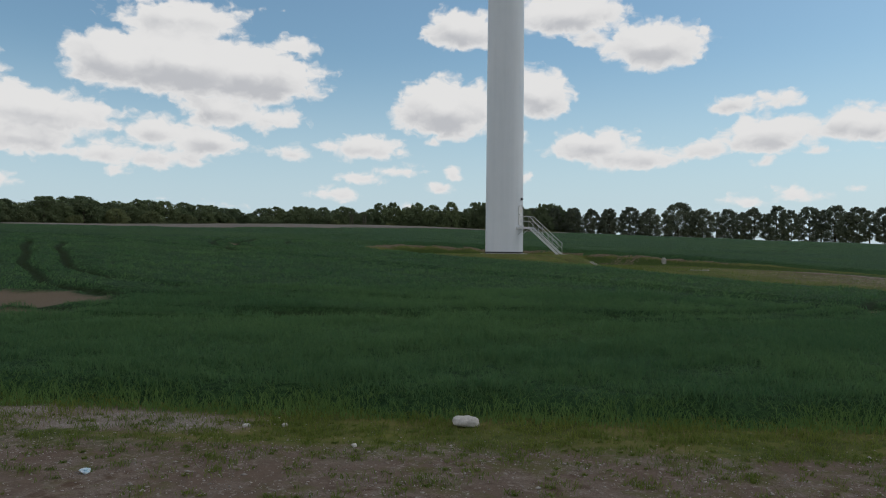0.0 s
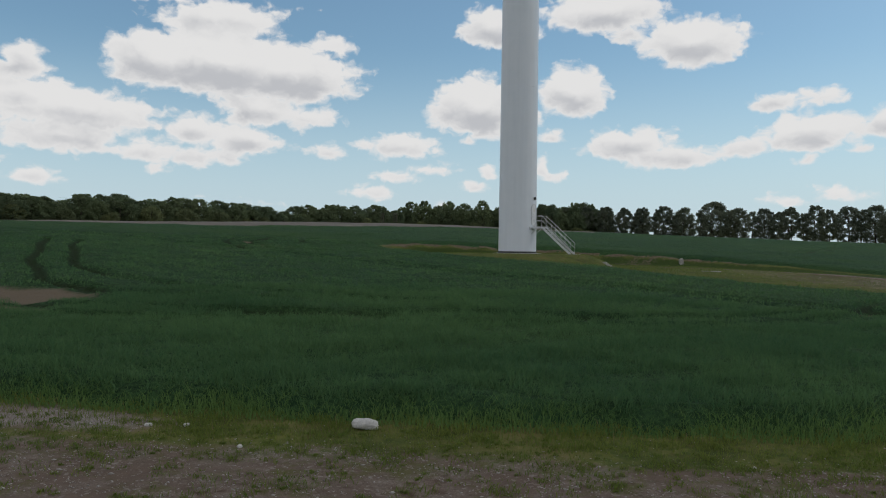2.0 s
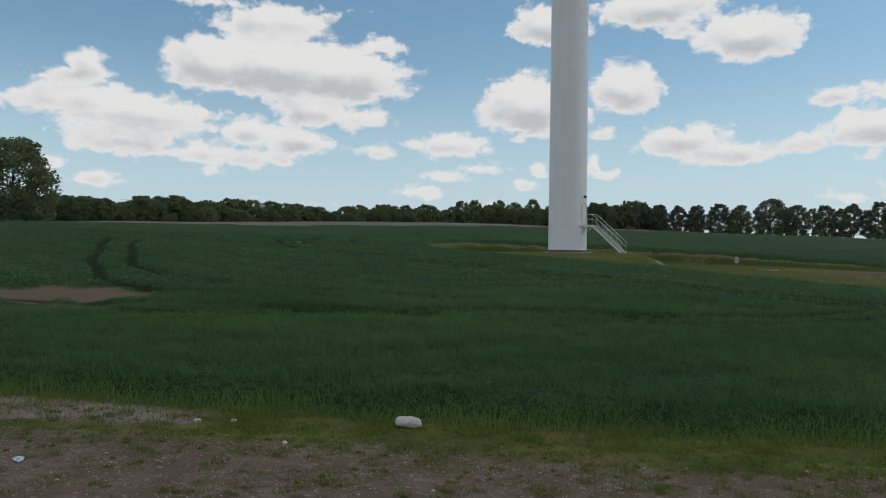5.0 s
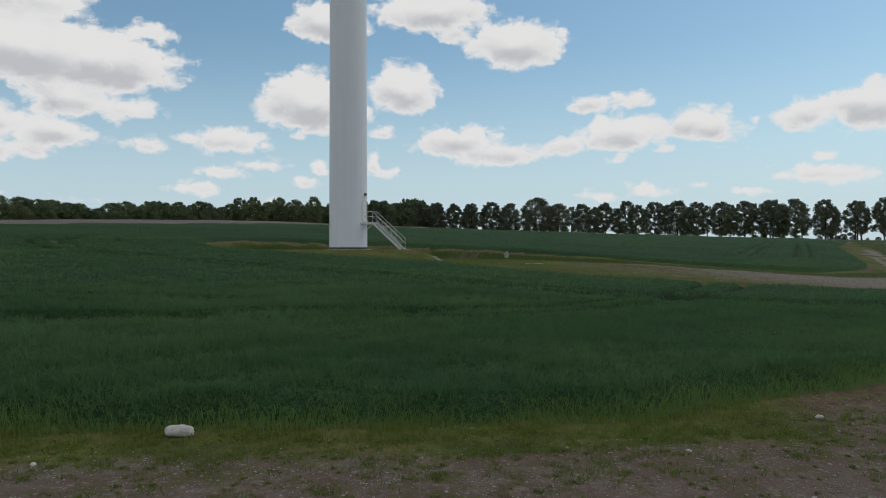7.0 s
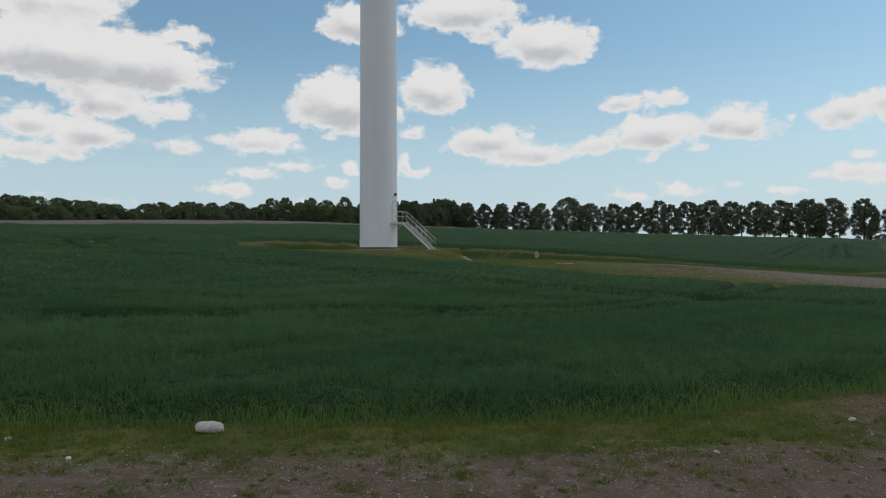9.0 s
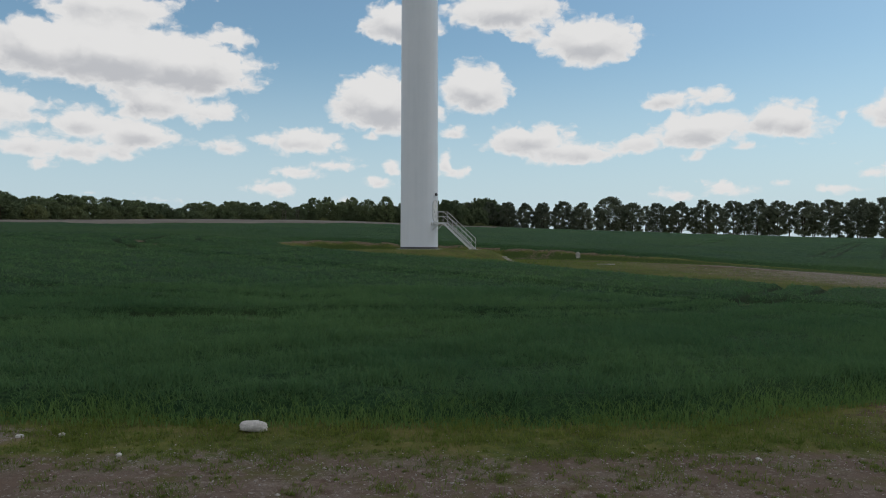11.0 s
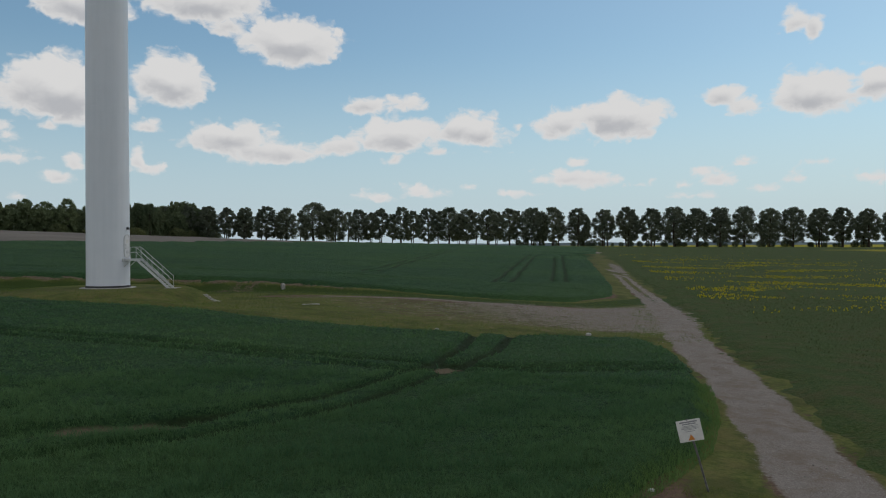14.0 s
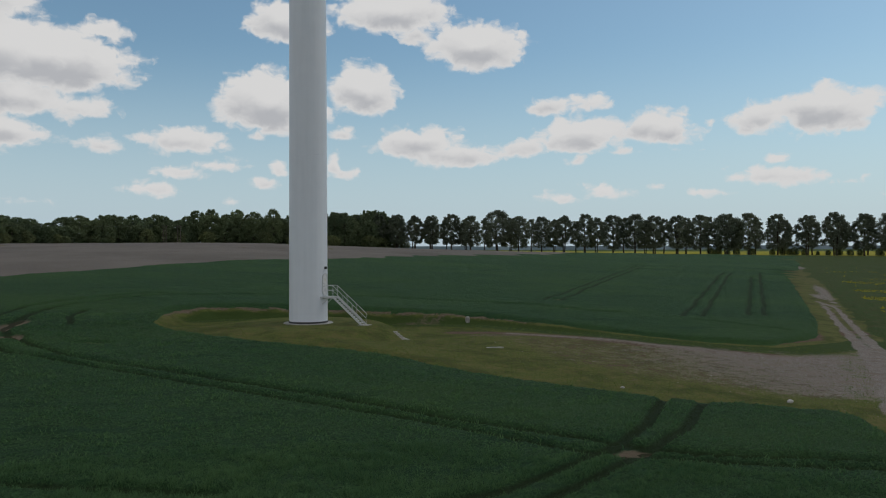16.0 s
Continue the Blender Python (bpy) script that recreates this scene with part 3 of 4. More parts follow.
def grass_at(x, y):
    verge = ease(-70.5, -66.4, y) * (1 - ease(-64, -60, y)) * (0.85 - 0.4 * ease(5, 10, x))
    lane = 1 - ease(0.3, 2.2, along([(14.5, -1.5), (21, -2.8), (27, -6), (38, -13), (50, -21)], x, y))
    yard = ease(-2.2, 0.8, inside(PAD, x, y)) * (1 - 0.45 * ease(-2.0, 4.0, inside(HARDSTAND, x, y))) * (1 - 0.8 * lane)
    margin = (1 - ease(2.6, 5.0, along(TRACK, x, y))) * ease(1.0, 2.0, along(TRACK, x, y)) * 0.9
    crown = (1 - ease(0.1, 0.55, along(TRACK, x, y))) * 0.45 * ease(-45, 0, y)
    south = (1 - ease(-92, -84, y)) * 0.9
    return np.maximum(np.maximum.reduce([verge, yard, margin, crown, south]), np.where(inside(PAD, x, y) > -3, 0.0, 0.6 * ease(-64, -60, y)))


def lush_at(x, y):
    """Deep green grass on the bank round the back of the yard."""
    d = inside(PAD, x, y)
    return ease(0.2, 0.9, d) * (1 - ease(3.0, 5.5, d)) * ease(-3.0, 5.0, y + 0.33 * x + 2.0 * (x > 20)) * 0.95


def bare_at(x, y):
    """The raw soil rim of the bank, and the clay patch where the lane begins."""
    d = inside(PAD, x, y)
    rim = 0.75 * ease(-0.9, -0.3, d) * (1 - ease(0.15, 0.75, d)) * ease(-5.0, 1.0, y + 0.33 * x) * (1 - ease(20, 32, x))
    face = (1 - ease(0.4, 1.2, np.hypot((x - 12.5) / 4.5, (y - 7.6) / 1.6))) * 0.5
    clay = (1 - ease(0.4, 1.2, np.hypot((x - 18.5) / 4.5, (y + 4.2) / 1.3))) * 0.62
    return np.maximum.reduce([rim, face, clay])


def earth_at(x, y):
    """Brown, mossy ground on the trodden apron south of the wheat."""
    return (1 - ease(-63.5, -61.0, y)) * (1 - ease(15.0, 17.5, x + 0.4 * (y + 66))) * (1 - 0.8 * (1 - ease(0.5, 1.2, np.hypot((x + 8.6) / 3.6, (y + 66.1) / 0.9))))


def far_at(x, y):
    return np.maximum.reduce([ease(300, 420, np.hypot(x, y)), ease(2, 10, inside(MEADOW, x, y)) * 0.8])


def rape_at(x, y):
    behind = ease(452, 462, y + 0.6 * x) * (1 - ease(900, 1000, y + 0.6 * x)) * ease(60, 110, x)
    strip = ease(-3, 3, inside([(285, 165), (330, 105), (600, 60), (600, 95), (330, 165)], x, y))
    return np.maximum(behind, strip)


gx_list, gy_list = spread(-45, 75, 0.6, 4600), spread(-82, 16, 0.5, 4600)
tagged(sheet("ground", gx_list, gy_list, land, None, M_GROUND, (("gravel", gravel_at), ("grass", grass_at), ("far", far_at), ("rape", rape_at), ("lush", lush_at), ("bare", bare_at), ("earth", earth_at), ("under_wheat", lambda x, y: ease(0.2, 1.2, inside(WHEAT, x, y))))),
       "bare soil, gravel and worn grass under the fields", "ground", kind="structure")

# the standing wheat: a closed canopy, shade between the blades put into its colour
M_CANOPY, ct, cp = surface("wheat_canopy", 0.75)
c = coords(ct)
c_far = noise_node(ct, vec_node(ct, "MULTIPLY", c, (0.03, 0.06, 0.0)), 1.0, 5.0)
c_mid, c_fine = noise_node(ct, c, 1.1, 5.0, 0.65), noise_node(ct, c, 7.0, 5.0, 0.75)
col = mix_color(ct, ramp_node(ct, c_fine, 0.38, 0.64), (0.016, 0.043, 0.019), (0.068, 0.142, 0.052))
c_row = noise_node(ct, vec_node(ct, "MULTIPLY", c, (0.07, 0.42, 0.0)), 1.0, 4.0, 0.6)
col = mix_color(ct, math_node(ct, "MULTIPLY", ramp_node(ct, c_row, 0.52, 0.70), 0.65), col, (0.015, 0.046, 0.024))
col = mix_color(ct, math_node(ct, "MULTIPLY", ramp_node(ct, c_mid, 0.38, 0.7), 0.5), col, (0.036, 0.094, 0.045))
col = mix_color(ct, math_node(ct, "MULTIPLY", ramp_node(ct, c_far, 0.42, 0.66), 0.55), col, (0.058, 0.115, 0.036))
# wheel tracks painted near-black green: the shade of the blades beside them
col = mix_color(ct, math_node(ct, "MULTIPLY", ramp_node(ct, attr(ct, "track_shade"), 0.25, 0.8), 0.75), col, (0.024, 0.036, 0.015))
worn = math_node(ct, "ADD", attr(ct, "worn"), math_node(ct, "MULTIPLY_ADD", c_mid, 0.7, -0.35))
col = mix_color(ct, math_node(ct, "MULTIPLY", ramp_node(ct, worn, 0.30, 0.80), 0.92), col, (0.235, 0.180, 0.130))
ct.links.new(col, cp.inputs["Base Color"])
cp.inputs["Specular IOR Level"].default_value = 0.05
add_bump(ct, cp, math_node(ct, "ADD", math_node(ct, "MULTIPLY", c_mid, 0.5), c_fine), 1.0, 0.25)


def canopy(x, y):
    h = crop(x, y)
    near = 1 - ease(22, 48, np.hypot(x, y + 78))
    return land(x, y) - 0.06 + h * (0.94 - 0.10 * near) + 0.05 * np.sin(x * 5.1 + 2 * np.sin(y * 3.3)) * np.sin(y * 4.7 + np.sin(x * 2.9)) * ease(0.1, 0.3, h)


def worn_at(x, y):
    w = np.zeros(np.shape(x))
    for bx, by, rx, ry in BARE:
        w = np.maximum(w, 1 - ease(0.4, 1.2, np.hypot((x - bx) / rx, (y - by) / ry)))
    return w


wx, wy = spread(-45, 62, 0.42, 330, 1.1), spread(-67, 14, 0.36, 470, 1.1)
wx = np.concatenate([wx[wx <= 62], np.arange(62.55, 108, 0.55), wx[wx > 108]])
wy = np.concatenate([wy[wy <= 14], np.arange(14.5, 112, 0.5), wy[wy > 112]])
tagged(sheet("wheat_field", wx, wy, canopy, lambda x, y: inside(WHEAT, x, y) > np.where(y > 20, -8.0, -0.8), M_CANOPY, (("worn", worn_at), ("track_shade", tracks_mask))),
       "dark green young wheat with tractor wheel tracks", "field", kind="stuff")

M_PLOUGH = plain("ploughed_soil", (0.105, 0.088, 0.072), (0.165, 0.142, 0.118), 0.05, 0.95, grain=2.5, bump=0.8, depth=0.15)
tagged(sheet("ploughed_field", spread(-260, 100, 3.0, 261), spread(-50, 430, 3.0, 51), lambda x, y: land(x, y) + 0.10, lambda x, y: inside(PLOUGHED, x, y) > -5, M_PLOUGH),
       "bare grey-brown ploughed field on the rise", "field", kind="stuff")

M_MEADOW, mt, mp = surface("rough_meadow", 0.85)
c = coords(mt)
m_big, m_mid, m_fine = noise_node(mt, vec_node(mt, "MULTIPLY", c, (0.045, 0.10, 0.0)), 1.0, 5.0, 0.6), noise_node(mt, c, 0.6, 5.0, 0.65), noise_node(mt, c, 6.0, 4.0, 0.7)
col = mix_color(mt, ramp_node(mt, m_fine, 0.3, 0.7), (0.036, 0.072, 0.020), (0.082, 0.110, 0.036))
col = mix_color(mt, math_node(mt, "MULTIPLY", ramp_node(mt, m_mid, 0.42, 0.7), 0.6), col, (0.100, 0.088, 0.044))
col = mix_color(mt, math_node(mt, "MULTIPLY", attr(mt, "rape"), ramp_node(mt, m_mid, 0.3, 0.6)), col, (0.40, 0.35, 0.03))
mt.links.new(col, mp.inputs["Base Color"])
mp.inputs["Specular IOR Level"].default_value = 0.05
add_bump(mt, mp, math_node(mt, "ADD", m_mid, m_fine), 0.9, 0.2)
tagged(sheet("meadow", spread(5, 80, 0.6, 620, 1.06), spread(-90, 30, 0.6, 310, 1.05),
             lambda x, y: land(x, y) - 0.04 + 0.24 * ease(-0.6, 1.6, inside(MEADOW, x, y) + 0.5 * np.sin(x * 0.7) * np.sin(y * 0.9)) + 0.05 * np.sin(x * 2.1 + np.sin(y * 1.7)) * np.sin(y * 1.9), lambda x, y: inside(MEADOW, x, y) > -0.5, M_MEADOW, (("rape", rape_at),)),
       "rough green meadow with yellow flowers beside the track", "meadow", kind="stuff")


# ---- growth and stones ----
rng = np.random.default_rng(7)


def fan(n, r0, r1, a0=-48.0, a1=60.0, bias=1.0):
    """Random places in a fan north of the lane end, denser near its tip."""
    r = r0 + (r1 - r0) * rng.random(n) ** bias
    a = np.radians(a0 + (a1 - a0) * rng.random(n))
    return r * np.sin(a), -78 + r * np.cos(a)


def blades(name, x, y, z, height, width, lean, material, label, category):
    """One narrow bent blade of two faces at every place."""
    n = len(x)
    turn = rng.random(n) * 2 * math.pi
    cx, sx = np.cos(turn), np.sin(turn)
    bend = rng.random(n) * 2 * math.pi
    bx, by = np.cos(bend) * lean * height, np.sin(bend) * lean * height
    w = width * (0.7 + 0.6 * rng.random(n)) / 2
    p0 = np.stack([x - cx * w, y - sx * w, z], -1)
    p1 = np.stack([x + cx * w, y + sx * w, z], -1)
    p2 = np.stack([x + cx * w * 0.8 + bx * 0.35, y + sx * w * 0.8 + by * 0.35, z + height * 0.62], -1)
    p3 = np.stack([x - cx * w * 0.8 + bx * 0.35, y - sx * w * 0.8 + by * 0.35, z + height * 0.62], -1)
    p4 = np.stack([x + bx, y + by, z + height * (1 - 0.3 * lean)], -1)
    pts = np.stack([p0, p1, p2, p3, p4], 1).reshape(-1, 3)
    k = np.arange(n)[:, None] * 5
    faces = np.concatenate([k + [[0, 1, 2]], k + [[0, 2, 3]], k + [[3, 2, 4]]], 0)
    me = mesh_of(name, pts, faces)
    me.materials.append(material)
    return tagged(new(name, me), label, category, kind="stuff")


def sow_wheat(name, n, r0, r1, bias, tall, wide, label):
    x, y = fan(n, r0, r1, bias=bias)
    h = crop(x, y)
    # plants stand in uneven clumps
    patch = np.sin(x * 5.3 + 2.1 * np.sin(y * 4.1)) * np.sin(y * 6.1 + 1.7 * np.sin(x * 3.7)) + 0.7 * np.sin(x * 1.3 + 2.0 * np.sin(y * 1.7)) * np.sin(y * 2.3)
    thin = np.sin(x * 0.55 + 1.9 * np.sin(y * 0.31)) * np.sin(y * 1.15 + 1.3 * np.sin(x * 0.23)) + 0.5 * np.sin(x * 1.9 + y * 0.7) * np.sin(y * 2.9)
    ok = (rng.random(n) < (h - 0.16) * 4.2 * (0.62 + 0.38 * ease(-0.7, 0.2, thin))) & (tracks_mask(x, y) < 0.6)
    x, y, h, patch, thin = x[ok], y[ok], h[ok], patch[ok], thin[ok]
    h = h * (1.0 + 0.18 * patch + 0.08 * thin)
    z = land(x, y) - 0.03 + 0.42 * h
    blades(name, x, y, z, h * tall * (0.65 + 0.5 * rng.random(len(x))), wide, 0.25 + 0.6 * rng.random(len(x)), M_WHEAT, label, "crop")


sow_wheat("wheat_near", 430000, 11.5, 36, 0.85, 0.80, 0.017, "fine upright green wheat blades up the slope")
sow_wheat("wheat_far", 300000, 31, 82, 0.7, 0.70, 0.050, "dense green wheat blades farther up the slope")
n = 420000
x, y = fan(n, 11.5, 38, bias=0.8)
d = inside(WHEAT, x, y)
ok = (d > -0.35) & (d < 2.2) & (y < -34) & (rng.random(n) < 1 - ease(0.3, 2.0, d))
x, y, d = x[ok], y[ok], d[ok]
blades("wheat_edge", x, y, land(x, y) - 0.01, (0.16 + 0.26 * ease(-0.3, 0.8, d)) * (0.6 + 0.6 * rng.random(len(x))), 0.015, 0.25 + 0.5 * rng.random(len(x)), M_EDGE, "thin yellow-green wheat along the field's edge", "crop")

n = 230000
x, y = fan(n, 8, 22, bias=0.85)
clump = 0.5 + 0.5 * np.sin(x * 3.1 + 2 * np.sin(y * 2.7)) * np.sin(y * 3.7 + np.sin(x * 4.3))
edge = ease(-67.4, -65.7, y + 0.25 * np.sin(x * 1.1)) * (inside(WHEAT, x, y) < 0.7) * (1 - 0.6 * ease(6, 11, x))
want = np.clip(grass_at(x, y) - gravel_at(x, y) * 0.85, 0, 1) * (0.10 + 0.8 * clump ** 3) + 0.40 * edge * (0.25 + 0.75 * clump)
ok = rng.random(n) < want * (1 - ease(0.3, 0.45, crop(x, y)))
x, y, clump, edge = x[ok], y[ok], clump[ok], edge[ok]
tall = (0.03 + 0.04 * clump + 0.08 * edge ** 2) * (0.6 + 0.8 * rng.random(len(x)))
half = rng.random(len(x)) < 0.95
blades("verge_grass", x[half], y[half], land(x[half], y[half]) - 0.01, tall[half], 0.012, 0.4 + 0.5 * rng.random(half.sum()), M_GRASS, "short patchy green and yellow grass at the gravel edge", "grass")
dry = ~half
blades("dry_grass", x[dry], y[dry], land(x[dry], y[dry]) - 0.01, tall[dry] * 1.3, 0.008, 0.3 + 0.6 * rng.random(dry.sum()), M_DRY, "dry straw-coloured grass stalks at the field edge", "grass")

# separate tufts on the gravel
cx, cy = fan(6000, 8.5, 19, bias=1.0)
ok = (rng.random(6000) < 0.16 + 0.5 * ease(-69.5, -67, cy)) & (cy < -65.9 + 0.25 * np.maximum(cx - 6, 0))
cx, cy = cx[ok], cy[ok]
per = rng.integers(10, 46, len(cx))
rad = 0.02 + 0.12 * rng.random(len(cx)) ** 2
x = np.repeat(cx, per) + rng.normal(size=per.sum()) * np.repeat(rad, per)
y = np.repeat(cy, per) + rng.normal(size=per.sum()) * np.repeat(rad, per)
blades("grass_tufts", x, y, land(x, y) - 0.01, np.repeat(0.03 + 0.5 * rad, per) * (0.5 + rng.random(len(x))), 0.011, 0.5 + 0.6 * rng.random(len(x)), M_GRASS, "low green tufts growing through the gravel", "grass")

n = 90000
x, y = rng.uniform(-16, 50, n), rng.uniform(-38, 12, n)
ok = rng.random(n) < np.clip(grass_at(x, y) - gravel_at(x, y) * 0.6, 0, 1) * ease(0.0, 1.0, inside(PAD, x, y)) * (np.hypot(x, y) > 2.5)
x, y = x[ok], y[ok]
blades("yard_grass", x, y, land(x, y) - 0.01, (0.04 + 0.12 * rng.random(len(x))) * (0.5 + 0.5 * ease(5, 9, np.hypot(x, y))), 0.022, 0.4 + 0.4 * rng.random(len(x)), M_GRASS, "short olive grass on the turbine mound", "grass")

n = 60000
x, y = fan(n, 24, 110, 18, 60, 0.8)
ok = rng.random(n) < ease(1.5, 9.0, inside(MEADOW, x, y)) * 0.8
x, y = x[ok], y[ok]
blades("meadow_grass", x, y, land(x, y) + 0.1, 0.10 + 0.2 * rng.random(len(x)), 0.05, 0.3 + 0.5 * rng.random(len(x)), M_HAY, "tall mixed meadow grass beside the track", "grass")

# yellow flower heads in drifts over the meadow
n = 240000
x, y = rng.uniform(45, 330, n), rng.uniform(-60, 190, n)
drift = np.sin(x * 0.09 + 1.7 * np.sin(y * 0.10)) * np.sin(y * 0.42 + 1.1 * np.sin(x * 0.12)) + 0.35 * np.sin(x * 0.7 + y * 0.9)
heart = np.exp(-((x - 92) / 34) ** 2 - ((y - 3) / 15) ** 2) + 0.45 * np.exp(-((x - 120) / 60) ** 2 - ((y - 45) / 40) ** 2)
ok = (rng.random(n) < np.clip(drift - 0.15, 0, 1) * heart * 3.0) & (inside(MEADOW, x, y) > 4)
x, y = x[ok], y[ok]
blades("rape_flowers", x, y, land(x, y) + 0.18, 0.15 + 0.2 * rng.random(len(x)), 0.15, 0.5 + 0.3 * rng.random(len(x)), M_RAPE, "scattered yellow rape flowers in the meadow", "flowers")


def stones(name, n, x, y, size, label):
    """Small broken stones, each a squashed, jittered octahedron."""
    z = land(x, y) + size * 0.1
    dirs = np.array([(1, 0, 0), (0, 1, 0), (-1, 0, 0), (0, -1, 0), (0, 0, 0.65), (0, 0, -0.5)])
    jit = 0.6 + 0.7 * rng.random((n, 6, 1))
    a = rng.random(n) * 6.28
    rot = np.stack([np.stack([np.cos(a), -np.sin(a)], -1), np.stack([np.sin(a), np.cos(a)], -1)], 1)
    p = dirs[None] * jit * size[:, None, None] * np.array([1.2, 0.8, 0.8])
    p[:, :, :2] = np.einsum("nij,nkj->nki", rot, p[:, :, :2])
    p += np.stack([x, y, z], -1)[:, None]
    f = np.array([(0, 1, 4), (1, 2, 4), (2, 3, 4), (3, 0, 4), (1, 0, 5), (2, 1, 5), (3, 2, 5), (0, 3, 5)])
    me = mesh_of(name, p.reshape(-1, 3), (np.arange(n)[:, None, None] * 6 + f[None]).reshape(-1, 3))
    me.materials.append(M_PEBBLE)
    return tagged(new(name, me), label, "stones", kind="stuff")


n = 90000
x, y = fan(n, 8, 26, bias=0.9)
ok = rng.random(n) < gravel_at(x, y) * (0.35 + 0.65 * (np.sin(x * 1.3 + y) * np.sin(y * 1.9 - x * 0.6) > -0.2)) + 0.04 * (y < -65.5)
x, y = x[ok], y[ok]
stones("gravel", len(x), x, y, 0.007 + 0.016 * rng.random(len(x)) ** 3 + 0.03 * (rng.random(len(x)) > 0.994), "loose grey gravel with a few larger stones")
x, y = rng.uniform(15, 60, 9000), rng.uniform(-66, -4, 9000)
ok = rng.random(9000) < gravel_at(x, y) * 0.8
stones("track_gravel", ok.sum(), x[ok], y[ok], 0.015 + 0.04 * rng.random(ok.sum()) ** 4, "pale loose stones on the yard and track")


# ---- things ----
def thing(name, m=None):
    e = new(name)
    e.empty_display_size = 0.3
    if m is not None:
        e.matrix_world = m
    return e


def part(name, bm, material, parent=None, label="", smooth=False):
    """Link a bmesh as one mesh object under a thing or a part."""
    me = bpy.data.meshes.new(name)
    bm.to_mesh(me)
    bm.free()
    me.materials.append(material)
    if smooth:
        for p in me.polygons:
            p.use_smooth = True
    ob = new(name, me)
    if parent is not None:
        ob.parent = parent
    return tagged(ob, label)


def box_bm(bm, size, m, bevel=0.0):
    r = bmesh.ops.create_cube(bm, size=1.0, matrix=m @ Matrix.Diagonal((*size, 1)))
    if bevel:
        edges = list({e for v in r["verts"] for e in v.link_edges})
        bmesh.ops.bevel(bm, geom=edges, offset=bevel, segments=2, affect="EDGES", profile=0.5)


def box(size, m=Matrix(), bevel=0.0):
    bm = bmesh.new()
    box_bm(bm, size, m, bevel)
    return bm


def rod(points, radius, sides=8):
    """A round bar along points, mitred at its bends."""
    bm = bmesh.new()
    pts = [Vector(p) for p in points]
    rings = []
    for i, p in enumerate(pts):
        d = ((pts[min(i + 1, len(pts) - 1)] - p).normalized() + (p - pts[max(i - 1, 0)]).normalized()).normalized()
        q = d.to_track_quat("Z", "Y")
        rings.append([bm.verts.new(p + q @ Vector((math.cos(a) * radius, math.sin(a) * radius, 0))) for a in np.linspace(0, 2 * math.pi, sides, endpoint=False)])
    for a, b in zip(rings, rings[1:]):
        for k in range(sides):
            bm.faces.new((a[k], a[(k + 1) % sides], b[(k + 1) % sides], b[k]))
    bm.faces.new(rings[0][::-1])
    bm.faces.new(rings[-1])
    return bm


def lathe(profile, sides=72, cap=True):
    bm = bmesh.new()
    rings = [[bm.verts.new((r * math.cos(a), r * math.sin(a), z)) for a in np.linspace(0, 2 * math.pi, sides, endpoint=False)] for r, z in profile]
    for a, b in zip(rings, rings[1:]):
        for k in range(sides):
            bm.faces.new((a[k], a[(k + 1) % sides], b[(k + 1) % sides], b[k]))
    if cap:
        bm.faces.new(rings[0][::-1])
        bm.faces.new(rings[-1])
    return bm


# the turbine's tower, with its door, lamp and outside stair
tower = tagged(thing("wind_turbine_tower"), "pale grey tapered steel wind turbine tower with a round-topped door", "wind turbine")


def girth(z):
    return 1.90 - 0.0028 * z if z < 40 else 1.788 - 0.014 * (z - 40)


for lo, hi in [(-0.15, 16.4), (16.4, 38.0), (38.0, 60.0), (60.0, 76.0)]:
    part("tower_section", lathe([(girth(z), z) for z in np.linspace(lo, hi - 0.008, 7)], 128, False), M_TOWER, tower, smooth=True)
part("top_flange", lathe([(girth(75.9), 75.9), (girth(75.9) + 0.05, 75.95), (girth(75.9) + 0.05, 76.2)], 96), M_TOWER, tower)
part("base_seal", lathe([(1.905, -0.17), (1.95, -0.17), (1.95, -0.03), (1.93, 0.02), (1.905, 0.03)], 72, False), M_DARK, tower, "dark sealing strip at the foot")
footing = part("footing_ring", lathe([(1.90, -0.6), (2.46, -0.6), (2.46, -0.20), (2.40, -0.16), (1.90, -0.14)], 72, False), M_CONCRETE)
tagged(footing, "pale weathered concrete footing ring round the tower", "foundation")
D = Vector((0.85, -0.527, 0)).normalized()  # outward through the door
S = Vector((-D.y, D.x, 0))  # along the wall
yaw_door = math.degrees(math.atan2(D.y, D.x))


def on_wall(s, z, off):
    """A place on the curved wall beside the door's middle line."""
    a = math.atan2(D.y, D.x) + s / 1.9
    return Vector((math.cos(a) * (girth(z) + off), math.sin(a) * (girth(z) + off), z))


def oval(w, z0, z1, n=10):
    r = w / 2
    left = [(-r * math.cos(a), z0 + r - r * math.sin(a)) for a in np.linspace(0, math.pi, n)]
    top = [(r * math.cos(a), z1 - r + r * math.sin(a)) for a in np.linspace(0, math.pi, n)]
    return left + top


def wall_plate(outline, off0, off1):
    bm = bmesh.new()
    a = [bm.verts.new(on_wall(s, z, off0)) for s, z in outline]
    b = [bm.verts.new(on_wall(s, z, off1)) for s, z in outline]
    n = len(outline)
    for k in range(n):
        bm.faces.new((a[k], a[(k + 1) % n], b[(k + 1) % n], b[k]))
    # fill row by row so that the plate follows the wall
    half = n // 2
    for k in range(half - 1):
        bm.faces.new((b[k], b[k + 1], b[n - 2 - k], b[n - 1 - k])) if k != n - 2 - k else None
    return bm


